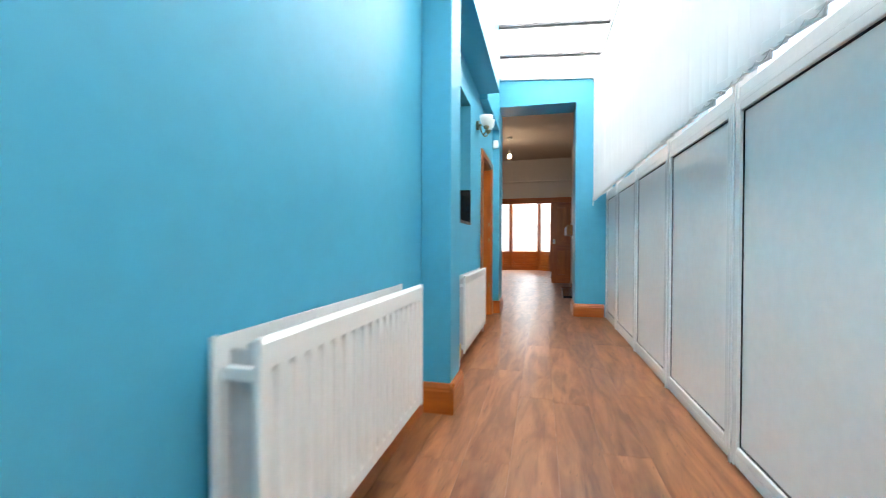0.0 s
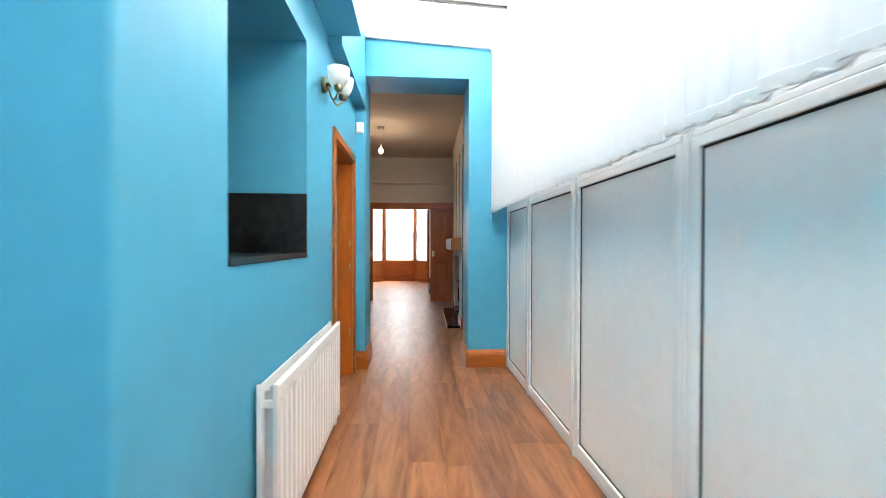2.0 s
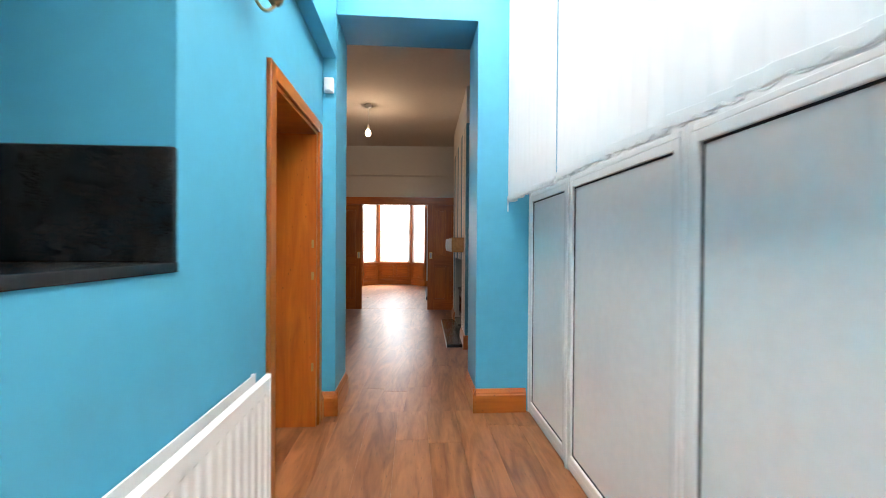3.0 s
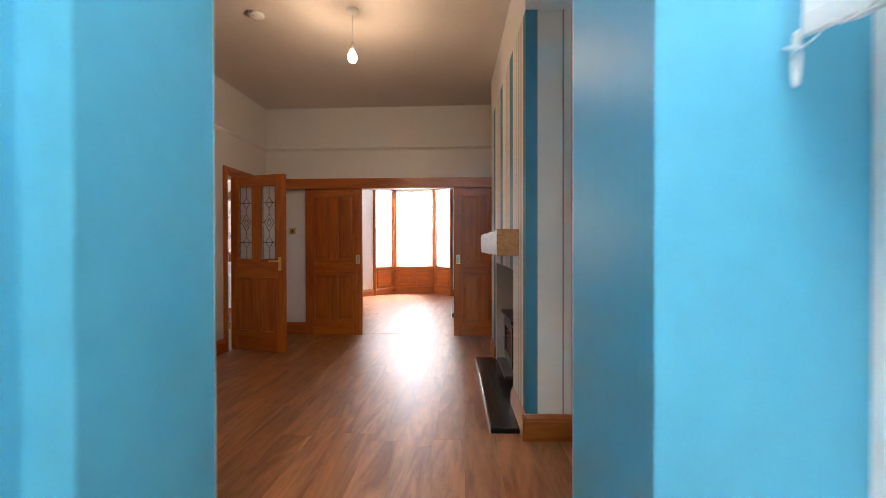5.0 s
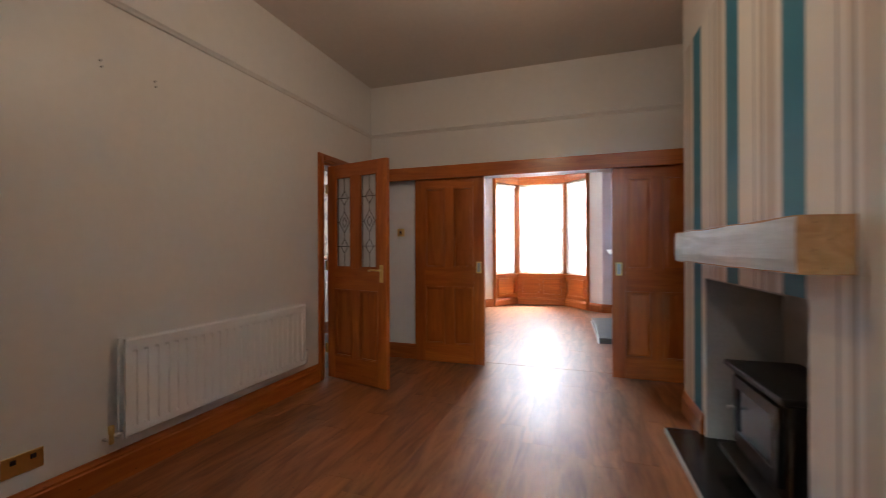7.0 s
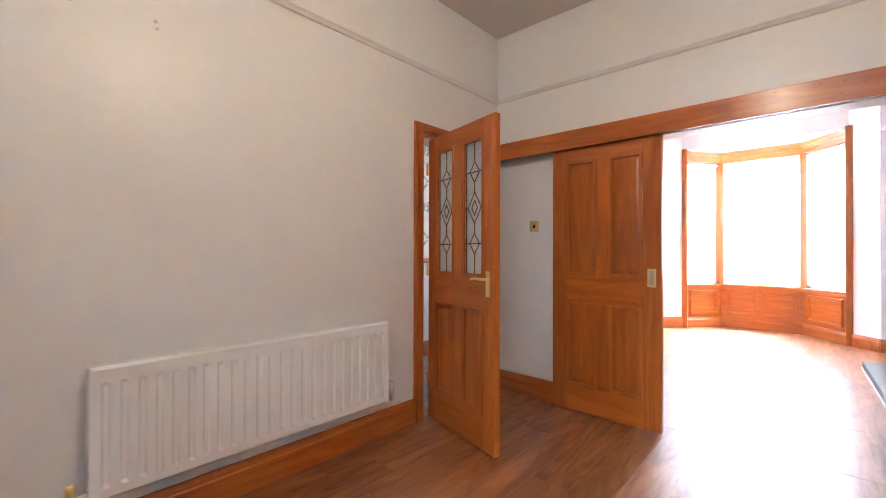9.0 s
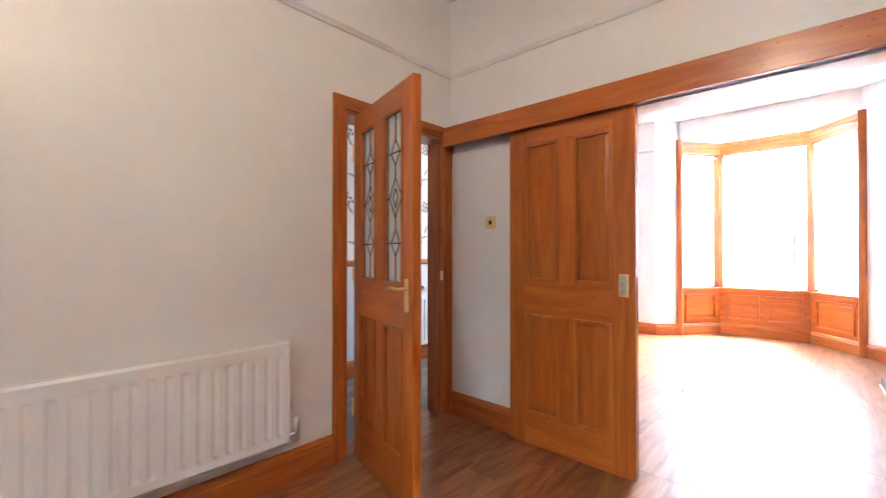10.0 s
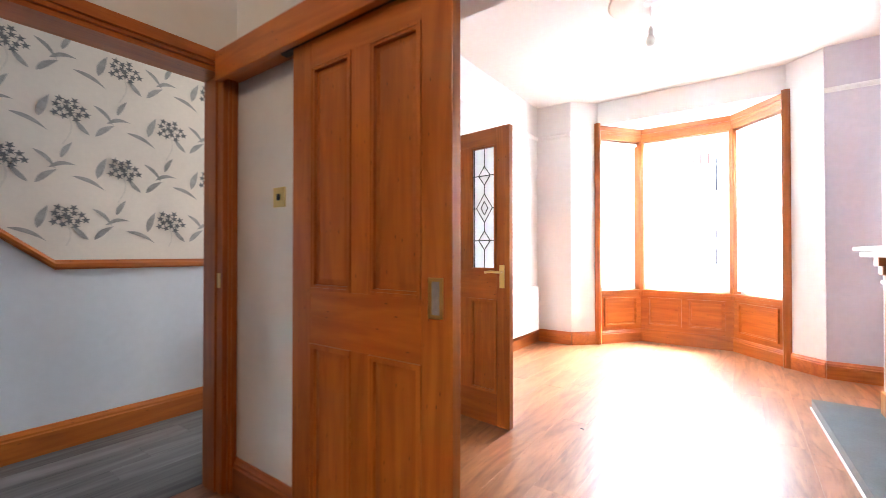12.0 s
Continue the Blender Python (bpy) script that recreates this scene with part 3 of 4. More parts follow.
def vertical_blind(name, length, z0, z1, pitch, slat, turn, m, label, slit=None):
    """Vertical blind along local x: headrail, overlapping fabric slats with weights, chain below."""
    b = thing(name, label, "blind", m)
    part("headrail", boxes((0, length, -0.022, 0.022, z1, z1 + 0.032), bevel=0.004), UPVC, b)
    rnd = random.Random(len(name) + int(length * 100))
    k = int(length / pitch)
    for i in range(k):
        a = turn + rnd.uniform(-4, 4)
        if i == slit:
            continue
        bm, h = bmesh.new(), slat / 2
        lo = z0 + rnd.uniform(-0.010, 0.008)
        cols = []
        for j in range(5):
            u = -h + slat * j / 4
            bow = 0.007 * (1 - (2 * j / 4 - 1) ** 2)
            cols.append([bm.verts.new((u, bow + rnd.uniform(-0.003, 0.003) * (1 - q), lo + (z1 - lo) * q)) for q in (0, 0.03, 0.35, 0.7, 1.0)])
        for c0, c1 in zip(cols, cols[1:]):
            for q in range(4):
                f = bm.faces.new((c0[q], c1[q], c1[q + 1], c0[q + 1]))
                f.smooth = True
        s = part("slat", bm, BLIND, b, at=pose(pitch * (i + 0.5), 0, 0, 0, 0, a))
        part("weight", boxes((-h * 0.93, h * 0.93, -0.003, 0.009, lo - 0.001, lo + 0.034), bevel=0.0025), BLIND, s)
    pts = []
    for i in range(k * 4 + 1):
        pts.append((pitch * (0.5 + i / 4), 0.012, z0 + 0.008 - 0.016 * abs(math.sin(math.pi * i / 4))))
    part("chain", tube(pts, 0.0022, 4), PLASTIC, b)
    return b


BL = "white fabric vertical blind hanging in front of the glazing"
vertical_blind("vertical_blind", 5.592 - 2.95, 1.435, 2.90, 0.079, 0.089, 13, pose(1.045, 2.97, 0, 0, 0, 90), BL, slit=21)
vertical_blind("vertical_blind", 2.95 + 1.5, 1.435, 2.90, 0.079, 0.089, 13, pose(1.045, -1.5, 0, 0, 0, 90), BL)
cord = thing("blind_cord", "white control cord looped below the end of the blind", "cord", pose(1.035, 5.595, 0))
part("cord_loop", tube([(0.004 * math.sin(a), 0.011 * math.sin(a), 1.415 - 0.042 * math.cos(a)) for a in [math.pi * 2 * i / 24 for i in range(25)]], 0.003, 5), PLASTIC, cord)


# ---- radiators ----
def radiator(length, z0, z1, gap, m, label, valve_end=0, wall_gap=0.03, down=False):
    """Panel radiator: local x along the wall, +y into the room; two panels, fins between, brackets, valve."""
    r = thing("radiator", label, "radiator", m, "panel radiators")
    h, ribs = z1 - z0, max(6, int(length / 0.058))

    def sheet(y, front):
        bm, prof = bmesh.new(), []
        step = (length - 0.04) / ribs
        prof.append((0, 0))
        for i in range(ribs):
            x = 0.02 + step * i
            prof += [(x + step * 0.26, 0), (x + step * 0.38, -0.010), (x + step * 0.62, -0.010), (x + step * 0.74, 0)]
        prof.append((length, 0))
        zs = [(z0, -0.009), (z0 + 0.012, 0), (z0 + 0.045, 0), (z0 + 0.060, 1), (z1 - 0.075, 1), (z1 - 0.060, 0), (z1 - 0.012, 0), (z1, -0.009)]
        sg = 1 if front else -1
        cols = []
        for x, d in prof:
            cols.append([bm.verts.new((x, y + sg * ((d if f == 1 else 0) + (f if f not in (0, 1) else 0)), z)) for z, f in zs])
        for a, b in zip(cols, cols[1:]):
            for q in range(len(zs) - 1):
                bm.faces.new((a[q], b[q], b[q + 1], a[q + 1]))
        box(bm, 0, length, min(y - sg * 0.009, y - sg * 0.014), max(y - sg * 0.009, y - sg * 0.014), z0, z1)
        box(bm, -0.002, 0.006, y - 0.013 if front else y - 0.002, y + 0.002 if front else y + 0.013, z0, z1)
        box(bm, length - 0.006, length + 0.002, y - 0.013 if front else y - 0.002, y + 0.002 if front else y + 0.013, z0, z1)
        bmesh.ops.recalc_face_normals(bm, faces=bm.faces[:])
        return bm

    part("back_panel", sheet(wall_gap, False), ENAMEL, r)
    part("front_panel", sheet(wall_gap + gap, True), ENAMEL, r)
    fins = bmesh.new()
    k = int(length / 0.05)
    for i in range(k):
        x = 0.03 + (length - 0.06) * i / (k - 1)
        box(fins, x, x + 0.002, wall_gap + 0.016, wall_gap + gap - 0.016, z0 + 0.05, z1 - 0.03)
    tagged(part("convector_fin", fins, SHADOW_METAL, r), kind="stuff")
    for x in (0.012, length - 0.03):
        for z in (z1 - 0.085, z0 + 0.03):
            part("connector", boxes((x, x + 0.018, wall_gap + 0.013, wall_gap + gap - 0.013, z, z + 0.025), bevel=0.002), ENAMEL, r)
    for x in (length * 0.2, length * 0.8):
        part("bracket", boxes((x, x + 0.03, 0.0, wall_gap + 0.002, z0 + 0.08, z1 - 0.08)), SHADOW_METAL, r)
    for x, sgn in ((-0.05, -1), (length + 0.05, 1)):
        body = lathe([(0.011, 0), (0.011, 0.05), (0.016, 0.052), (0.016, 0.075), (0.019, 0.078), (0.019, 0.115), (0.015, 0.122)] if (sgn > 0) == bool(valve_end) else [(0.011, 0), (0.011, 0.05), (0.014, 0.052), (0.014, 0.088), (0.008, 0.092)], 12)
        v = part("valve", body, PLASTIC if (sgn > 0) == bool(valve_end) else BRASS, r, "white radiator valve", at=pose(x, wall_gap + gap / 2, z0 - 0.005))
        part("tail", tube([(0, 0, 0.035), (-sgn * 0.055, 0, 0.035)], 0.009, 8), ENAMEL, v)
        part("pipe", tube([(0, 0, 0.0), (0, 0, -z0 + 0.006)] if down else [(0, 0, 0.012), (0, -wall_gap - gap / 2 + 0.002, 0.012)], 0.0075, 8), ENAMEL, v)
    return r


radiator(1.06, 0.205, 0.725, 0.105, pose(WL, 1.925, 0, 0, 0, -90), "white double panel radiator on the blue corridor wall", wall_gap=0.028)
radiator(1.16, 0.085, 0.662, 0.066, pose(WL, 4.39, 0, 0, 0, -90), "white double panel radiator below the hatch", wall_gap=0.016, down=True)
BASE = HOUSE
radiator(1.44, 0.235, 0.745, 0.06, pose(ROOM_L, 9.47, 0, 0, 0, -90), "long white panel radiator on the off-white wall", wall_gap=0.03)
radiator(1.30, 0.18, 0.74, 0.07, pose(FRONT_L, 14.68, 0, 0, 0, -90), "white panel radiator on the front room wall")
radiator(1.0, 0.18, 0.74, 0.07, pose(HX, 12.53, 0, 0, 0, -90), "white panel radiator on the grey hall wall")


# ---- corridor things ----
BASE = CORRIDOR
hatch = thing("serving_hatch_surround", "black speckled granite sill and upstand in the wall hatch", "sill", pose(WL, 3.05, 1.068))
part("sill_slab", boxes((-0.47, 0.006, 0.002, 0.878, 0, 0.026), bevel=0.003), GRANITE, hatch)
part("upstand", boxes((-0.445, 0.004, 0.858, 0.878, 0.026, 0.318), bevel=0.003), GRANITE, hatch)
kd = thing("kitchen_door", "dark stained door in the shaded kitchen", "door", pose(-1.78, 5.445, 0, 0, 0, 90))
part("leaf", boxes((-0.04, 0.0, 0.0, 0.8, 0, 2.0), bevel=0.004), PINE, kd)
part("architrave", boxes((-0.03, 0, -0.08, -0.002, 0, 2.08), (-0.03, 0, 0.802, 0.88, 0, 2.08), (-0.03, 0, -0.002, 0.802, 2.004, 2.08)), PINE, kd)
kc = thing("kitchen_worktop", "black granite worktop behind the hatch", "worktop", pose(-1.25, 2.02, 0))
part("top", boxes((0, 0.58, 0, 3.4, 1.0, 1.04), bevel=0.004), GRANITE, kc)
part("carcass", boxes((0.04, 0.58, 0.02, 3.38, 0, 1.0)), GREY_WALL, kc)

sconce = thing("wall_light", "antique brass double wall light with frosted glass shades", "wall light", pose(WL, 4.29, 2.07))
part("backplate", tube([(0, 0, 0), (0.008, 0, 0), (0.014, 0, 0), (0.022, 0, 0)], 0.045, 20), ANTIQUE, sconce)
part("boss", lathe([(0.004, -0.012), (0.014, -0.008), (0.016, 0.0), (0.012, 0.010), (0.004, 0.014)], 14, at=(0.035, 0, 0)), ANTIQUE, sconce)
for sy, up in ((-0.075, 0.0), (0.075, 0.0)):
    arm = [(0.03, 0, 0)]
    for i in range(13):
        arm.append((0.03 + 0.075 * i / 12, sy * i / 12, -0.045 * i / 12 - 0.055 - 0.055 * math.sin(math.pi * i / 12) + (0.055 * (1 - i / 12)) + 0.035 * (i / 12) ** 2))
    part("arm", tube(arm, 0.006, 8), ANTIQUE, sconce)
    cup = part("cup", lathe([(0.007, -0.022), (0.016, -0.018), (0.026, -0.004), (0.028, 0.014), (0.024, 0.016)], 18), ANTIQUE, sconce, at=pose(0.105, sy, -0.045))
    part("shade", lathe([(0.024, 0.010), (0.037, 0.020), (0.053, 0.044), (0.061, 0.075), (0.064, 0.112), (0.061, 0.112), (0.058, 0.075), (0.049, 0.044), (0.033, 0.024), (0.01, 0.018)], 24), SHADE, cup, "frosted white glass shade")
sensor = thing("alarm_sensor", "small white plastic motion sensor on the blue nib", "sensor", pose(-0.165, END, 2.19))
part("body", boxes((-0.032, 0.032, -0.035, 0, -0.05, 0.05), bevel=0.009), PLASTIC, sensor)
part("lens", boxes((-0.020, 0.020, -0.039, -0.034, -0.038, -0.002), bevel=0.004), UPVC, sensor)
sock = thing("wall_socket", "metal double socket low on the blue wall", "socket", pose(WL, 2.262, 0.468))
part("plate", boxes((0, 0.008, -0.073, 0.073, -0.043, 0.043), bevel=0.003), ANTIQUE, sock)
for y in (-0.035, 0.035):
    part("rocker", boxes((0.008, 0.013, y - 0.008, y + 0.008, 0.01, 0.03), bevel=0.001), PLASTIC, sock)


# ---- doors ----
BASE = HOUSE


def rect_frame(bm, x0, x1, z0, z1, w, y0, y1):
    box(bm, x0, x1, y0, y1, z0, z0 + w)
    box(bm, x0, x1, y0, y1, z1 - w, z1)
    box(bm, x0, x0 + w, y0, y1, z0 + w, z1 - w)
    box(bm, x1 - w, x1, y0, y1, z0 + w, z1 - w)
    return bm


def raised_panel(bm, x0, x1, z0, z1, ymid, t, rim=0.035):
    """A fielded panel: flat field, sloping margins, on both faces."""
    for s in (-1, 1):
        o = [bm.verts.new((x, ymid + s * t * 0.25, z)) for x, z in ((x0, z0), (x1, z0), (x1, z1), (x0, z1))]
        i = [bm.verts.new((x, ymid + s * t * 0.55, z)) for x, z in ((x0 + rim, z0 + rim), (x1 - rim, z0 + rim), (x1 - rim, z1 - rim), (x0 + rim, z1 - rim))]
        for k in range(4):
            bm.faces.new((o[k], o[(k + 1) % 4], i[(k + 1) % 4], i[k]))
        bm.faces.new(i)
    bmesh.ops.recalc_face_normals(bm, faces=bm.faces[:])
    return bm


def panel_moulding(x0, x1, z0, z1, t):
    bm = bmesh.new()
    for y0, y1 in ((-0.006, 0.012), (t - 0.012, t + 0.006)):
        rect_frame(bm, x0, x1, z0, z1, 0.010, y0, y1)
        a, b = (y0 + 0.004, y1) if y0 < t / 2 else (y0, y1 - 0.004)
        rect_frame(bm, x0 + 0.010, x1 - 0.010, z0 + 0.010, z1 - 0.010, 0.010, a, b)
    return bm


def door_leaf(d, w, h, stile, mid, rails, glazed=False, t=0.042):
    """Stiles, rails and four panels (or two panels under two leaded lights) of a door, local x from hinge to lock. rails: (z0, z1) bottom, lock, top."""
    for x in (0, w - stile):
        part("stile", boxes((x, x + stile, 0, t, 0, h), bevel=0.002), PINE, d)
    for z0, z1 in rails:
        part("rail", boxes((stile, w - stile, 0.0005, t - 0.0005, z0, z1), bevel=0.001), PINE_H, d)
    cx = w / 2
    for (za, zb), up in (((rails[0][1], rails[1][0]), False), ((rails[1][1], rails[2][0]), True)):
        part("muntin", boxes((cx - mid / 2, cx + mid / 2, 0.0007, t - 0.0007, za, zb), bevel=0.001), PINE, d)
        for x0, x1 in ((stile, cx - mid / 2), (cx + mid / 2, w - stile)):
            part("panel_moulding", panel_moulding(x0, x1, za, zb, t), PINE, d)
            if up and glazed:
                lite = part("glass_light", boxes((x0 + 0.002, x1 - 0.002, t / 2 - 0.003, t / 2 + 0.003, za + 0.002, zb - 0.002)), FROST, d, "leaded obscured glass light")
                came = bmesh.new()
                m, hh, ww = (x0 + x1) / 2, zb - za, x1 - x0
                dia = []
                for f in (0.02, 0.24, 0.76, 0.98):
                    dia.append(((x0, za + hh * f), (x1, za + hh * f)))
                for f in (0.12, 0.88):
                    dia.append(((x0 + ww * f, za), (x0 + ww * f, zb)))
                for c, rz, rx in ((0.24, 0.075, 0.22), (0.5, 0.115, 0.30), (0.5, 0.055, 0.13), (0.76, 0.075, 0.22)):
                    q = [(m, za + hh * (c - rz)), (m + ww * rx, za + hh * c), (m, za + hh * (c + rz)), (m - ww * rx, za + hh * c)]
                    dia += list(zip(q, q[1:] + q[:1]))
                dia += [((m, za), (m, za + hh * 0.165)), ((m, za + hh * 0.315), (m, za + hh * 0.385)), ((m, za + hh * 0.615), (m, za + hh * 0.685)), ((m, za + hh * 0.835), (m, zb))]
                dia += [((x0, za + hh * 0.5), (m - ww * 0.30, za + hh * 0.5)), ((m + ww * 0.30, za + hh * 0.5), (x1, za + hh * 0.5))]
                for (ax, az), (bx, bz) in dia:
                    for y in (t / 2 - 0.0045, t / 2 + 0.0045):
                        tube([(ax, y, az), (bx, y, bz)], 0.0032, 5, came)
                part("leading", came, LEAD, lite, "dark lead strips in diamonds")
            else:
                part("panel", raised_panel(bmesh.new(), x0 + 0.008, x1 - 0.008, za + 0.008, zb - 0.008, t / 2, t * 0.55), PINE, d)


def lever_handle(d, x, z, t, toward):
    for y, s in ((0, -1), (t, 1)):
        h = part("handle", boxes((x - 0.019, x + 0.019, min(y, y + s * 0.006), max(y, y + s * 0.006), z - 0.075, z + 0.075), bevel=0.002), BRASS, d, "polished brass lever handle on backplate")
        part("lever", tube([(x, y + s * 0.004, z + 0.03), (x, y + s * 0.045, z + 0.03), (x + toward * 0.02, y + s * 0.052, z + 0.03), (x + toward * 0.06, y + s * 0.052, z + 0.033), (x + toward * 0.105, y + s * 0.050, z + 0.026)], 0.0085, 10), BRASS, h)


def hinged_door(m, label, rails=((0, 0.21), (0.83, 1.02), (1.87, 1.975))):
    d = thing("glazed_door", label, "door", m)
    door_leaf(d, 0.735, 1.975, 0.100, 0.095, rails, glazed=True)
    lever_handle(d, 0.735 - 0.055, 0.985, 0.042, -1)
    for z in (0.22, 1.0, 1.72):
        part("hinge", boxes((-0.035, 0.001, 0.001, 0.006, z, z + 0.09), (-0.010, 0.002, -0.008, 0.004, z, z + 0.09), bevel=0.001), BRASS, d)
    return d


hinged_door(pose(-2.07, 9.91, 0.008, 0, 0, -15), "open stained pine door with two leaded glass lights")
hinged_door(pose(-2.02, 12.22, 0.008, 0, 0, -6), "open stained pine door with leaded glass in the front room")


def sliding_door(x0, w, lock_right, label):
    d = thing("sliding_door", label, "door", pose(x0, 10.705, 0.008), "sliding doors")
    door_leaf(d, w, 1.945, 0.115, 0.09, ((0, 0.19), (0.80, 1.00), (1.845, 1.945)))
    x = w - 0.058 if lock_right else 0.058
    pull = bmesh.new()
    rect_frame(pull, x - 0.026, x + 0.026, 0.945, 1.065, 0.011, -0.006, 0.001)
    pl = part("flush_pull", pull, BRASS, d, "polished brass flush pull")
    # brass recess given a paler metal, its bright reflection put into the colour
    part("pull_recess_glint", boxes((x - 0.015, x + 0.015, -0.003, 0.0006, 0.956, 1.054)), SILVER, pl)
    return d


sliding_door(-1.508, 0.765, True, "stained pine four panel sliding door with brass pull")
sliding_door(0.472, 0.765, False, "stained pine four panel sliding door beside the chimney breast")
pelmet = thing("door_track_board", "long stained pine board covering the sliding door track", "pelmet", pose(0, 10.66, 1.945))
part("board", boxes((ROOM_L + 0.03, 1.49, 0, 0.028, 0, 0.135), bevel=0.003), PINE_H, pelmet)
part("track_batten", boxes((ROOM_L + 0.03, 1.49, 0.028, 0.118, 0.03, 0.125)), PINE_H, pelmet)
part("track_rail", boxes((-1.6, 1.3, 0.05, 0.08, 0.012, 0.03)), GASKET, pelmet)
sw = thing("light_switch", "square brass light switch plate on the white wall", "light switch", pose(-1.71, SLIDE, 1.39))
part("plate", boxes((-0.043, 0.043, -0.007, 0, -0.043, 0.043), bevel=0.002), BRASS, sw)
part("rocker", boxes((-0.010, 0.010, -0.012, -0.007, -0.014, 0.014), bevel=0.001), GASKET, sw)
sk = thing("wall_socket", "brass double socket low on the off-white wall", "socket", pose(ROOM_L, 7.66, 0.28))
part("plate", boxes((0, 0.008, -0.073, 0.073, -0.043, 0.043), bevel=0.002), BRASS, sk)
for y in (-0.035, 0.035):
    part("rocker", boxes((0.008, 0.012, y - 0.010, y + 0.010, 0.008, 0.028), bevel=0.001), GASKET, sk)
for y, z in ((7.97, 2.16), (8.25, 2.16)):
    wp = thing("wall_plug", "small screw plug fixed in the off-white wall", "wall plug", pose(ROOM_L, y, z), "wall plugs")
    part("sleeve", tube([(0, 0, 0), (0.012, 0, 0)], 0.006, 8), SHADOW_METAL, wp)
    part("screw", tube([(0, 0.004, -0.03), (0.014, 0.004, -0.03)], 0.005, 8), SHADOW_METAL, wp)

# pendant lamps
for (x, y, zc, zb), lit in (((-0.262, 8.51, CEIL_Z, 2.72), True), ((-0.62, 13.15, 3.05, 2.78), False)):
    p = thing("pendant_lamp", "bare lit bulb on a short white cord" if lit else "bare bulb on a white cord below the ceiling", "pendant lamp", pose(x, y, zc))
    part("ceiling_rose", lathe([(0.018, -0.045), (0.045, -0.03), (0.05, 0.0)], 20), PLASTIC, p)
    part("cord", tube([(0, 0, -0.04), (0.002, 0, -0.12), (0, 0, zb - zc + 0.05)], 0.0035, 6), PLASTIC, p)
    part("lampholder", lathe([(0.018, zb - zc - 0.005), (0.019, zb - zc + 0.035), (0.008, zb - zc + 0.065)], 14), PLASTIC, p)
    part("bulb", lathe([(0.006, -0.088), (0.022, -0.082), (0.033, -0.062), (0.036, -0.045), (0.030, -0.022), (0.016, 0.0), (0.014, 0.008)], 18, at=(0, 0, zb - zc)), BULB if lit else SHADE, p, "glowing warm bulb" if lit else "")
alarm = thing("smoke_alarm", "round white smoke alarm on the dining room ceiling", "smoke alarm", pose(-1.04, 8.52, CEIL_Z))
part("base", lathe([(0.045, -0.030), (0.056, -0.022), (0.058, 0.0)], 24), PLASTIC, alarm)
part("grille", lathe([(0.020, -0.036), (0.036, -0.034), (0.038, -0.029)], 20), UPVC, alarm)
rose = structure("trim_rose", lathe([(0.30, 0.0), (0.28, -0.014), (0.22, -0.018), (0.20, -0.03), (0.12, -0.03), (0.10, -0.018), (0.06, -0.016)][::-1], 32, at=(-0.62, 13.15, 3.048)), CEIL, "white plaster ceiling rose", "ceiling rose")
lamp("pendant_light", "POINT", pose(-0.262, 8.51, 2.60), 5.6, (1.0, 0.69, 0.47), radius=0.03)

# ---- dining fireplace ----
CB = pose(0.99, 7.83, 0, 0, 0, 1.85)
CBW = 2.16
breast = thing("chimney_breast", "chimney breast papered in teal, white and grey stripes", "chimney breast", CB, kind="structure")
part("papered_wall", boxes((0, 0.91, 0, 0.51, 0, 2.62), (0, 0.91, 1.67, CBW, 0, 2.62), (0, 0.91, 0.51, 1.67, 1.02, 2.62)), STRIPE, breast)
part("frieze", boxes((-0.001, 0.91, -0.001, CBW + 0.001, 2.62, 3.045)), WHITE_WALL, breast)
part("recess_back", boxes((0.40, 0.44, 0.51, 1.67, 0, 1.02)), PLASTER_GREY, breast)
part("recess_side", boxes((0.004, 0.40, 0.506, 0.514, 0, 1.018), (0.004, 0.40, 1.666, 1.674, 0, 1.018), (0.004, 0.40, 0.514, 1.666, 1.012, 1.024)), PLASTER_GREY, breast)
for p0, p1, out in (((-0.0, -0.022, 0), (-0.0, 0.50, 0), (-1, 0)), ((0, 1.70, 0), (0, CBW, 0), (-1, 0)), ((-0.022, 0, 0), (0.9, 0, 0), (0, -1))):
    part("skirting", swept(SKIRT, p0, p1, out), PINE_Y if out[0] else PINE_H, breast, "stained pine skirting")
mantel = thing("mantel_beam", "thick oak mantel beam with whitewashed front", "mantel shelf", CB @ pose(0, 0.25, 1.12))
bm = box(bmesh.new(), -0.145, 0, 0, 1.52, 0, 0.18)
bmesh.ops.subdivide_edges(bm, edges=[e for e in bm.edges if abs(e.verts[0].co.y - e.verts[1].co.y) > 0.5], cuts=24)
for v in bm.verts:
    if v.co.x < -0.1:
        v.co.x += 0.007 * noise.noise((v.co.y * 5, v.co.z * 9, 1.0))
        v.co.z += 0.005 * noise.noise((v.co.y * 4, v.co.z * 9, 5.0))
part("beam", bm, OAK, mantel)
bm = bmesh.new()
cols = []
for i in range(26):
    y = 0.004 + 1.512 * i / 25
    cols.append([bm.verts.new((-0.149 + 0.007 * noise.noise((y * 5, z * 9, 1.0)) + (0.004 if j in (0, 4) else 0), y, z + (0.005 * noise.noise((y * 4, z * 9, 5.0)) if j in (0, 4) else 0))) for j, z in enumerate((0.004, 0.045, 0.09, 0.135, 0.176))])
for a, b in zip(cols, cols[1:]):
    for j in range(4):
        bm.faces.new((a[j], a[j + 1], b[j + 1], b[j]))
bmesh.ops.solidify(bm, geom=bm.faces[:], thickness=0.003)
part("front_face", bm, WHITEWASH, mantel, "whitewashed rough front face")
hearth = thing("hearth_slab", "polished black granite hearth with a pale edge", "hearth", CB @ pose(0, 0, 0))
part("slab", boxes((-0.205, 0.40, 0.085, 1.76, -0.004, 0.035), bevel=0.004), GRANITE, hearth)
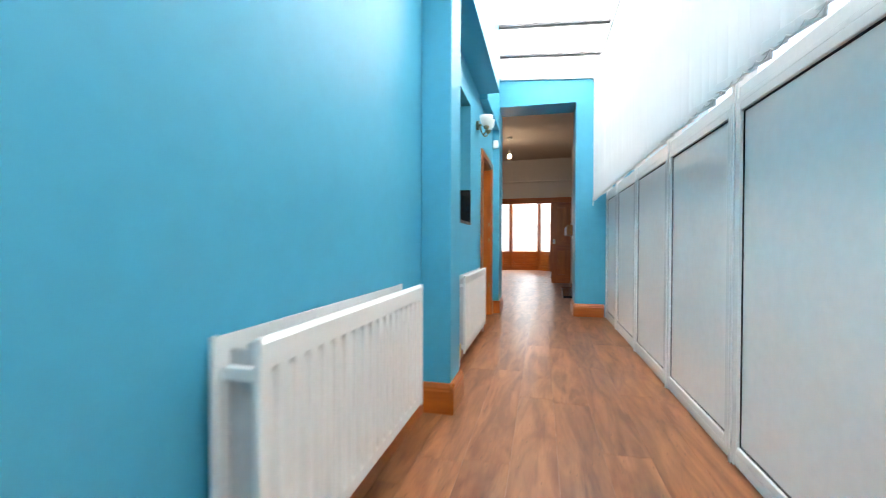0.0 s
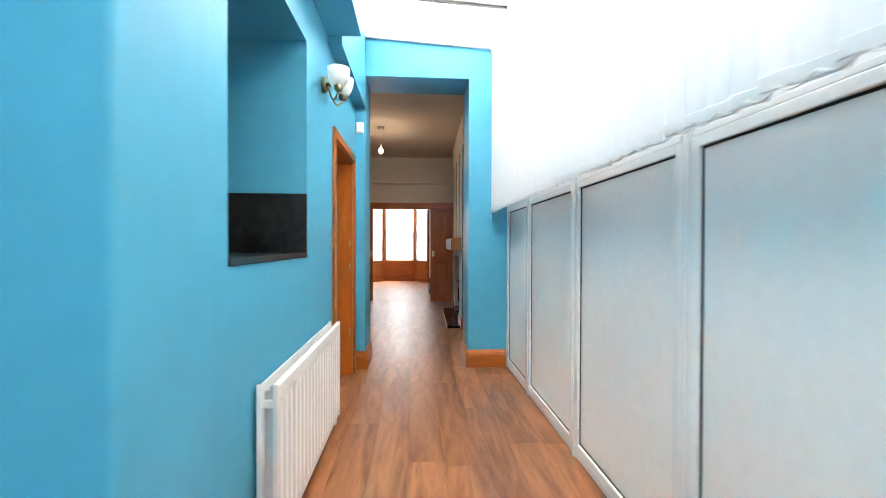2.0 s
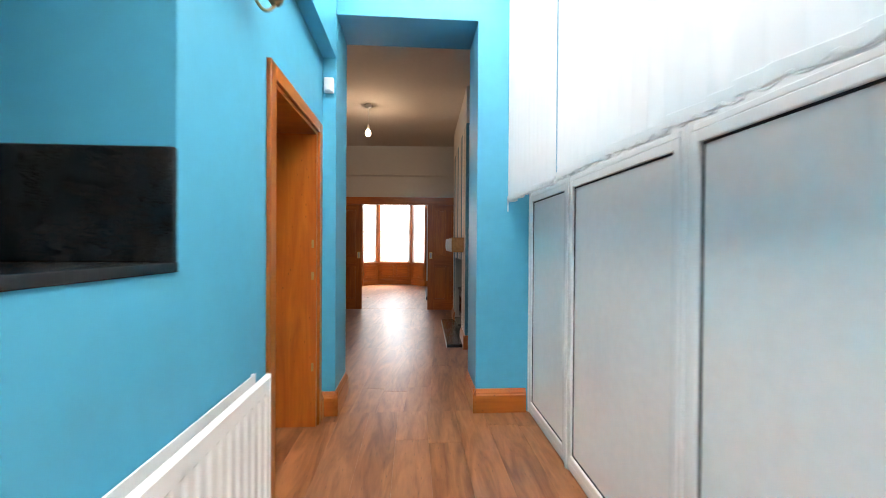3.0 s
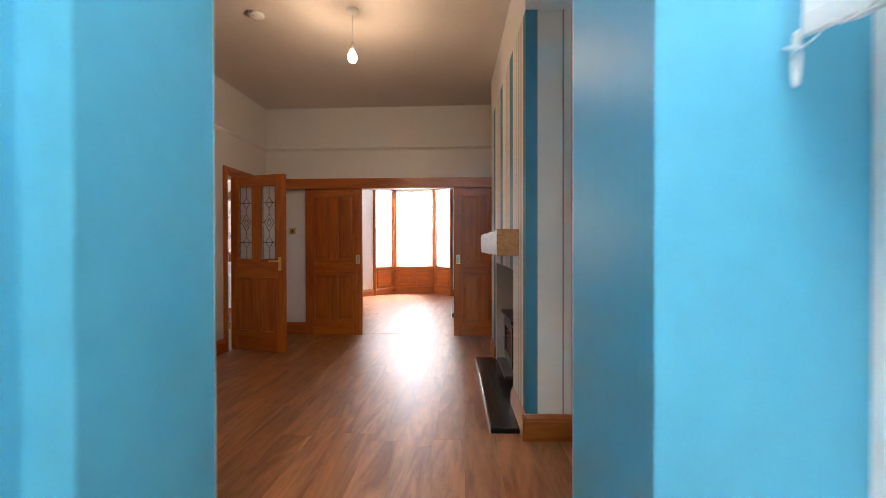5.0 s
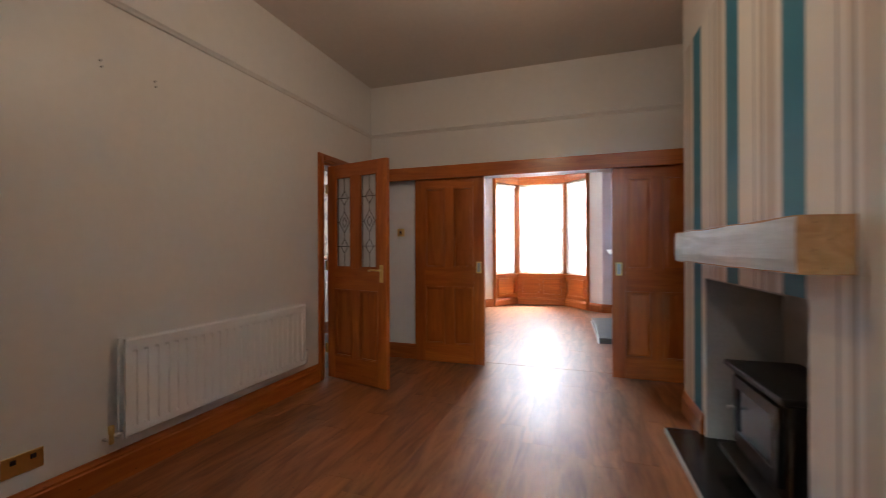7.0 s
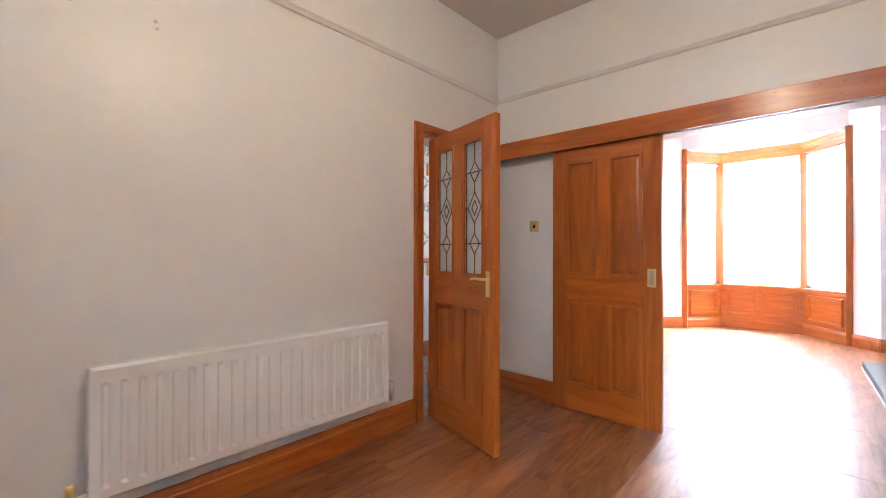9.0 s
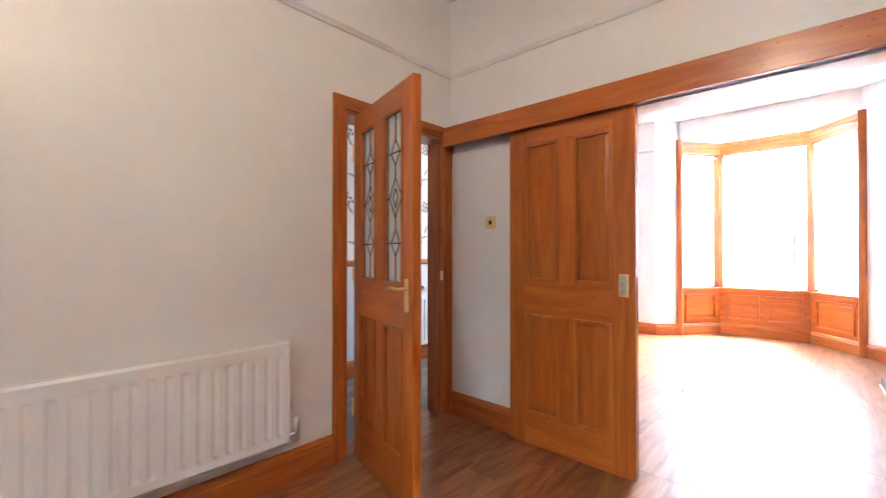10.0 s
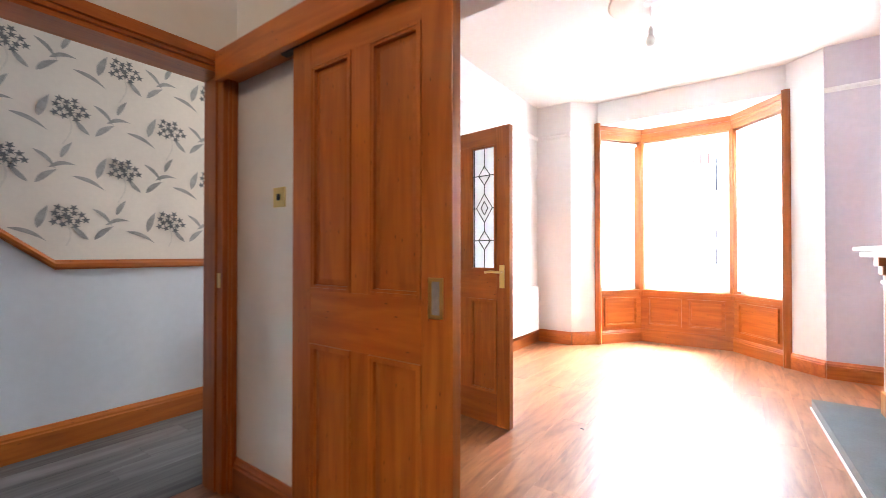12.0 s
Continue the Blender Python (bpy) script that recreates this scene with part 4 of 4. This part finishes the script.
part("edge_strip", boxes((-0.2125, -0.2065, 0.085, 1.76, -0.004, 0.030)), SHADOW_METAL, hearth, "pale metal edge strip")

stove = thing("wood_stove", "black cast iron stove standing in the chimney recess", "stove", CB @ pose(0.05, 0.78, 0.036))
part("body", boxes((0.012, 0.30, 0.01, 0.61, 0.075, 0.52), bevel=0.012), IRON, stove)
part("top_plate", boxes((-0.03, 0.32, -0.02, 0.64, 0.521, 0.548), (-0.018, 0.31, -0.008, 0.628, 0.508, 0.521), bevel=0.006), IRON, stove)
door = bmesh.new()
bm = rect_frame(door, 0, 0.50, 0, 0.34, 0.055, -0.018, 0.012)
sd = part("stove_door", door, IRON, stove, at=pose(0, 0.06, 0.145, 0, 0, 90))
part("stove_window", boxes((0.055, 0.445, -0.004, 0.002, 0.055, 0.285)), DARK_GLASS, sd, "dark glass showing pale reflections")
part("door_knob", tube([(0.478, 0.010, 0.17), (0.478, 0.045, 0.17)], 0.010, 8), SILVER, sd)
part("ash_lip", boxes((-0.075, 0.012, 0.02, 0.60, 0.075, 0.10), bevel=0.006), IRON, stove)
for x in (0.03, 0.25):
    for y in (0.03, 0.55):
        part("leg", lathe([(0.022, 0.0), (0.016, 0.02), (0.020, 0.06), (0.028, 0.08)], 10, at=(x + 0.015, y + 0.02, 0)), IRON, stove)

# ---- front room fireplace ----
CF = pose(0.80, 12.0, 0, 0, 0, 1.2)
fb = thing("chimney_breast", "lilac painted chimney breast in the front room", "chimney breast", CF, kind="structure")
part("painted_wall", boxes((0, 0.32, 0, 0.62, 0, 3.05), (0, 0.32, 1.50, 2.06, 0, 3.05), (0, 0.32, 0.62, 1.50, 0.9, 3.05)), LILAC, fb)
h2 = thing("hearth_slab", "blue-grey slate hearth slab on the laminate floor", "hearth", pose(0.40, 12.16, 0, 0, 0, 2.3))
part("slab", boxes((0.0, 0.36, 0, 1.65, 0.0, 0.07), bevel=0.003), SLATE, h2)
part("bed_strip", boxes((-0.010, -0.001, 0.0, 1.65, -0.002, 0.012)), UPVC, h2, "white sealant line at the foot")
fs = thing("fire_surround", "pale pine fireplace surround with white mantel shelf", "fireplace surround", CF)
for y in (0.40, 1.58):
    part("pilaster", boxes((-0.07, 0.0, y, y + 0.13, 0.16, 1.10), (-0.09, 0.0, y - 0.01, y + 0.14, 0.07, 0.22), (-0.085, 0.0, y - 0.008, y + 0.138, 0.94, 0.965), bevel=0.004), LIGHT_PINE, fs)
    part("corbel", boxes((-0.12, 0.0, y + 0.01, y + 0.12, 1.06, 1.12), (-0.10, 0.0, y + 0.015, y + 0.115, 1.0, 1.06), bevel=0.006), LIGHT_PINE, fs)
part("frieze_board", boxes((-0.045, 0.0, 0.53, 1.58, 0.93, 1.12), (-0.06, -0.045, 0.53, 1.58, 0.93, 0.955), bevel=0.003), LIGHT_PINE, fs)
part("shelf", boxes((-0.20, 0.0, 0.28, 1.83, 1.16, 1.19), (-0.17, 0.0, 0.31, 1.80, 1.12, 1.16), bevel=0.006), UPVC, fs, "white painted mantel shelf")
ins = thing("cast_iron_insert", "cast iron fireplace insert with dark floral tiles and silvered hood", "fireplace insert", CF)
part("frame", boxes((-0.03, 0.0, 0.535, 0.565, 0.07, 0.92), (-0.03, 0.0, 1.545, 1.575, 0.07, 0.92), (-0.03, 0.0, 0.565, 1.545, 0.87, 0.92), bevel=0.005), SILVER, ins)
for i in range(5):
    for y in (0.57, 1.385):
        tl = part("tile", boxes((-0.018, 0.0, y, y + 0.155, 0.075 + 0.158 * i, 0.228 + 0.158 * i), bevel=0.003), IRON, ins)
        bm = bmesh.new()
        for k in range(3):
            c = (-0.020, y + 0.05 + 0.03 * k, 0.11 + 0.158 * i + 0.035 * k)
            lathe([(0.003, -0.012), (0.012, -0.008), (0.015, 0.0), (0.012, 0.008), (0.003, 0.012)], 8, bm, c)
        tube([(-0.019, y + 0.075 + 0.03 * math.sin(q * 1.1), 0.08 + 0.158 * i + 0.148 * q / 6) for q in range(7)], 0.004, 5, bm)
        part("flower_relief", bm, SILVER, tl, "silvery floral relief")
bm = bmesh.new()
hoodp = [(0.80, 0.86, -0.012), (1.33, 0.86, -0.012), (1.30, 0.55, -0.085), (0.83, 0.55, -0.085)]
fr = [bm.verts.new((x, y, z)) for y, z, x in hoodp]
bk = [bm.verts.new((0.02, y, z)) for y, z, x in hoodp]
bm.faces.new(fr), bm.faces.new(bk[::-1])
for i in range(4):
    bm.faces.new((fr[i], bk[i], bk[(i + 1) % 4], fr[(i + 1) % 4]))
bmesh.ops.recalc_face_normals(bm, faces=bm.faces[:])
part("hood", bm, SILVER, ins, "silvered hood with scrolled relief")
bm = bmesh.new()
for c, r in ((0.92, 0.06), (1.06, 0.075), (1.20, 0.06)):
    tube([(-0.062 + 0.006 * math.cos(a), c + r * (1 - i / 22) * math.cos(a), 0.66 + r * (1 - i / 22) * math.sin(a)) for i, a in enumerate([q * 0.6 for q in range(18)])], 0.008, 6, bm)
part("scroll_relief", bm, SILVER, ins)
part("fire_back", boxes((0.22, 0.25, 0.62, 1.50, 0.07, 0.9), (0.0, 0.22, 0.73, 0.75, 0.07, 0.9), (0.0, 0.22, 1.37, 1.39, 0.07, 0.9)), SOOT, ins)
for i in range(4):
    part("grate_bar", tube([(0.0, 0.76, 0.20 + 0.05 * i), (-0.035, 0.82, 0.20 + 0.05 * i), (-0.05, 1.06, 0.20 + 0.05 * i), (-0.035, 1.30, 0.20 + 0.05 * i), (0.0, 1.36, 0.20 + 0.05 * i)], 0.014, 7), SILVER, ins)
part("ash_cover", boxes((-0.09, -0.005, 0.80, 1.32, 0.072, 0.10), (-0.07, -0.005, 0.83, 1.29, 0.10, 0.17), bevel=0.008), SILVER, ins)


# ---- bay window ----
def bay_face(name, p0, p1, panels, label, slat_turn):
    """One face of the bay between two plan points (left to right seen from inside)."""
    d = Vector((p1[0] - p0[0], p1[1] - p0[1], 0))
    w = d.length
    m = pose(p0[0], p0[1], 0, 0, 0, math.degrees(math.atan2(d.y, d.x)))
    f = thing(name, label, "window", m, kind="structure")
    part("apron", boxes((0, w, 0.0, 0.12, 0, 0.60)), PINE_H, f)
    part("skirting", swept(SKIRT, (0, 0, 0), (w, 0, 0), (0, -1)), PINE_H, f)
    part("window_sill", boxes((0, w, -0.03, 0.12, 0.64, 0.672), (0, w, -0.015, 0.12, 0.60, 0.64), bevel=0.005), PINE_H, f)
    pw = (w - 0.10) / panels
    for i in range(panels):
        x0, x1 = 0.05 + pw * i + 0.035, 0.05 + pw * (i + 1) - 0.035
        bm = rect_frame(bmesh.new(), x0, x1, 0.215, 0.575, 0.022, -0.024, 0.002)
        rect_frame(bm, x0 + 0.022, x1 - 0.022, 0.237, 0.553, 0.012, -0.012, 0.002)
        part("panel_moulding", bm, PINE_H, f)
        part("panel", raised_panel(bmesh.new(), x0 + 0.03, x1 - 0.03, 0.245, 0.545, 0.0, 0.012, 0.02), PINE_H, f)
    for x in (0, w - 0.036):
        part("post", boxes((x, x + 0.036, -0.02, 0.12, 0.60, 2.62), (x + 0.009, x + 0.027, -0.028, -0.02, 0.67, 2.62), bevel=0.003), PINE, f)
    part("window_head", boxes((0, w, -0.02, 0.12, 2.60, 2.70), (-0.0, w, -0.045, 0.12, 2.70, 2.76), (0, w, -0.032, -0.02, 2.66, 2.70), bevel=0.005), PINE_H, f)
    sash = bmesh.new()
    rect_frame(sash, 0.036, w - 0.036, 0.672, 2.60, 0.055, 0.06, 0.10)
    box(sash, 0.10, w - 0.10, 0.055, 0.095, 1.62, 1.66)
    part("sash_frame", sash, UPVC, f)
    pane = part("pane", boxes((0.10, w - 0.10, 0.076, 0.082, 0.717, 2.555)), GLASS, f)
    pane.visible_shadow = False
    vertical_blind("vertical_blind", w - 0.09, 0.70, 2.545, 0.079, 0.089, slat_turn, m @ pose(0.045, 0.025, 0), "white vertical blind inside the bay window")
    return f


BP = [(-1.555, 15.142), (-1.16, 15.67), (-0.16, 15.67), (0.287, 15.127)]
bay_face("window_1", BP[0], BP[1], 1, "pine framed side window of the bay with panelled apron", 12)
bay_face("window_2", BP[1], BP[2], 2, "pine framed centre window of the bay with panelled apron", 52)
bay_face("window_3", BP[2], BP[3], 1, "pine framed side window of the bay with panelled apron", 20)
for n_, (p, q) in enumerate(((BP[0], -1), (BP[3], 1))):
    structure("trim_bay_%d" % (n_ + 1), boxes((p[0] - 0.035, p[0] + 0.035, p[1] - 0.035, p[1] + 0.03, 0, 2.79), (p[0] - 0.022, p[0] + 0.022, p[1] - 0.045, p[1] - 0.035, 0, 2.79), bevel=0.004), PINE, "moulded pine casing at the edge of the bay", "architrave")
speck = thing("floor_scrap", "tiny dark scrap lying on the laminate floor", "scrap", pose(-0.936, 12.45, 0.0005))
part("scrap", tube([(0, 0, 0.003), (0.012, 0.006, 0.006), (0.025, 0.0, 0.003), (0.02, -0.012, 0.004)], 0.003, 5), IRON, speck)

# ---- outside the bay ----
structure("ground", boxes((-300, 300, -300, 600, -0.5, -0.35)), GROUND, "paved street outside the bay", "ground")
house = thing("terraced_house", "pale rendered terraced house with brick top and white windows", "house", pose(-0.5, 30, -0.35))
part("wall", boxes((-14, 14, 0, 6, 0, 5.2)), STONE_FAR, house)
part("brick_storey", boxes((-14, 14, 0.02, 6, 5.2, 6.5)), BRICK_FAR, house)
part("roof", prism([(0, 6.5), (6.2, 6.5), (3.1, 9.2)], -14.3, 14.3), ROOF_FAR, house, at=Matrix(((0, 0, 1, 0), (1, 0, 0, -0.1), (0, 1, 0, 0), (0, 0, 0, 1))))
for i in range(7):
    for z in (0.9, 3.9):
        wdw = part("window", boxes((-12.6 + 4 * i, -11.0 + 4 * i, -0.08, 0.02, z, z + 1.7), bevel=0.02), UPVC, house)
        part("pane", boxes((-12.45 + 4 * i, -11.85 + 4 * i, -0.10, -0.075, z + 0.15, z + 1.55), (-11.75 + 4 * i, -11.15 + 4 * i, -0.10, -0.075, z + 0.15, z + 1.55)), DARK_GLASS, wdw)
    part("bay_front", boxes((-12.9 + 4 * i, -10.7 + 4 * i, -0.06, 0.0, 0, 0.8)), STONE_FAR, house)
fence = thing("garden_railing", "white painted front garden railing outside the bay", "railing", pose(-0.6, 18.6, -0.35))
for i in range(28):
    part("bar", boxes((-2.0 + 0.15 * i, -1.975 + 0.15 * i, 0, 0.025, 0.05, 1.35)), UPVC, fence)
part("rail", boxes((-2.1, 2.2, -0.01, 0.035, 0.2, 0.24), (-2.1, 2.2, -0.01, 0.035, 1.15, 1.19)), UPVC, fence)
part("foot", boxes((-2.1, 2.2, -0.1, 0.12, -0.02, 0.05)), STONE_FAR, fence)

# ---- hall wallpaper ----
bm = bmesh.new()
outline = [(15.3, 1.105), (15.3, 3.05), (8.0, 3.05), (8.0, 2.98), (10.36, 1.105)]
near, far = [bm.verts.new((HX + 0.004, y, z)) for y, z in outline], [bm.verts.new((HX + 0.001, y, z)) for y, z in outline]
for tri in ((0, 1, 4), (1, 2, 3), (1, 3, 4)):
    bm.faces.new([near[k] for k in tri]), bm.faces.new([far[k] for k in tri[::-1]])
for k in range(5):
    bm.faces.new((near[k], far[k], far[(k + 1) % 5], near[(k + 1) % 5]))
bmesh.ops.recalc_face_normals(bm, faces=bm.faces[:])
paper = structure("wall_hall_paper", bm, PAPER, "cream wallpaper printed with grey leaves and flower heads", "wallpaper")


def leaf(bm, y, z, length, width, ang, curve):
    k = 7
    up, dn = [], []
    for i in range(k + 1):
        u = i / k
        cx, cz = length * u, curve * math.sin(math.pi * u)
        h = width * math.sin(math.pi * u ** 0.8)
        for lst, s in ((up, 1), (dn, -1)):
            a, b = cx, cz + s * h
            lst.append(bm.verts.new((HX + 0.0062, y + a * math.cos(ang) - b * math.sin(ang), z + a * math.sin(ang) + b * math.cos(ang))))
    for i in range(k):
        try:
            bm.faces.new((dn[i], dn[i + 1], up[i + 1], up[i]))
        except ValueError:
            pass


leaves, flowers, stems = bmesh.new(), bmesh.new(), bmesh.new()
rnd = random.Random(5)
ROWS_Z, COL_Y = 0.32, 0.54
for r in range(8):
    for c in range(9):
        y0, z0 = 8.26 + COL_Y * c + (0.27 if r % 2 else 0), 1.31 + ROWS_Z * r
        if z0 < 1.2 + max(0, (10.45 - y0) * 0.8) or z0 > 3.0:
            continue
        for k in range(15):
            a, rr = k * 2.4, 0.0180 * math.sqrt(k)
            fy, fz = y0 + rr * math.cos(a) * 1.25, z0 + 0.05 + rr * math.sin(a)
            ring = [flowers.verts.new((HX + 0.0072, fy + (0.0235 if q % 2 == 0 else 0.010) * math.cos(q * math.pi / 5 + k), fz + (0.0235 if q % 2 == 0 else 0.010) * math.sin(q * math.pi / 5 + k))) for q in range(10)]
            flowers.faces.new(ring)
        for dy, dz, ln, wd, an, cu in ((-0.125, -0.02, 0.125, 0.018, 1.25, 0.006), (-0.235, -0.02, 0.155, 0.011, -0.42, 0.016), (0.11, -0.075, 0.115, 0.015, 0.75, 0.008),
                                       (0.085, -0.075, 0.11, 0.012, 2.25, 0.006), (0.16, 0.01, 0.115, 0.011, 0.25, 0.02), (0.10, 0.10, 0.125, 0.010, -0.8, 0.014), (0.21, 0.07, 0.10, 0.013, 1.1, 0.006)):
            leaf(leaves, y0 + dy * 1.1, z0 + dz * 1.1, ln * 1.15, wd * 1.1, an, cu)
        pts = [(y0 - 0.02 + 0.03 * math.sin(q * 0.7), z0 + 0.04 - 0.04 * q) for q in range(6)]
        for (ya, za), (yb, zb) in zip(pts, pts[1:]):
            if zb > 1.18:
                vs = [stems.verts.new((HX + 0.0054, yy, zz)) for yy, zz in ((ya - 0.003, za), (yb - 0.003, zb), (yb + 0.003, zb), (ya + 0.003, za))]
                stems.faces.new(vs)
part("printed_leaves", leaves, INK_MID, paper, "grey printed leaves")
part("printed_flowers", flowers, INK_DARK, paper, "charcoal printed flower heads")
part("printed_stems", stems, INK_PALE, paper, "pale printed stems")


# ---- floors: planks ----
def planks(name, x0, x1, y0, y1, width, length, mat, label, seed):
    f = thing(name, label, "floor", pose(0, 0, 0), kind="structure")
    rnd = random.Random(seed)
    shared = {}
    k = int(math.ceil((x1 - x0) / width))
    for i in range(k):
        a, b = x0 + width * i, min(x0 + width * (i + 1), x1)
        y = y0
        first = rnd.uniform(0.3, 1.0) * length
        while y < y1 - 0.01:
            e = min(y + first, y1)
            if y1 - e < 0.12:
                e = y1
            first = length
            key = (round(b - a, 3), round(e - y, 2))
            if key not in shared:
                w, ln, g, c = b - a, e - y, 0.0002, 0.0007
                bm = bmesh.new()
                lo = [bm.verts.new((px, py, -0.013)) for px, py in ((g, g), (w - g, g), (w - g, ln - g), (g, ln - g))]
                mi = [bm.verts.new((px, py, -c)) for px, py in ((g, g), (w - g, g), (w - g, ln - g), (g, ln - g))]
                hi = [bm.verts.new((px, py, 0)) for px, py in ((g + c, g + c), (w - g - c, g + c), (w - g - c, ln - g - c), (g + c, ln - g - c))]
                bm.faces.new(hi), bm.faces.new(lo[::-1])
                for q in range(4):
                    bm.faces.new((lo[q], lo[(q + 1) % 4], mi[(q + 1) % 4], mi[q]))
                    bm.faces.new((mi[q], mi[(q + 1) % 4], hi[(q + 1) % 4], hi[q]))
                shared[key] = mesh_of("plank", bm, mat)
            p = new("plank", shared[key])
            p.parent = f
            p.location = (a, y, 0)
            y = e
    return f


BASE = CORRIDOR
planks("floor_corridor", -0.66, 1.24, BACK, END + 0.03, 0.192, 1.28, LAMINATE, "warm oak laminate planks along the corridor", 3)
BASE = Matrix.Translation((0, 0, -0.0015))
planks("floor_dining", -2.26, 1.92, 5.96, 10.86, 0.192, 1.28, LAMINATE, "warm oak laminate planks in the dining room", 4)
BASE = HOUSE
planks("floor_front", -2.26, 1.1, 10.86, 15.7, 0.192, 1.28, LAMINATE, "warm oak laminate planks in the front room", 5)
planks("floor_hall", -3.32, -2.2605, 7.5, 15.3, 0.18, 1.2, GREY_PLANK, "grey wood-effect planks in the hall", 6)
BASE = CORRIDOR
planks("floor_kitchen", -3.45, -0.661, 2.0, 5.45, 0.3, 1.5, GREY_PLANK, "dark kitchen floor boards", 7)
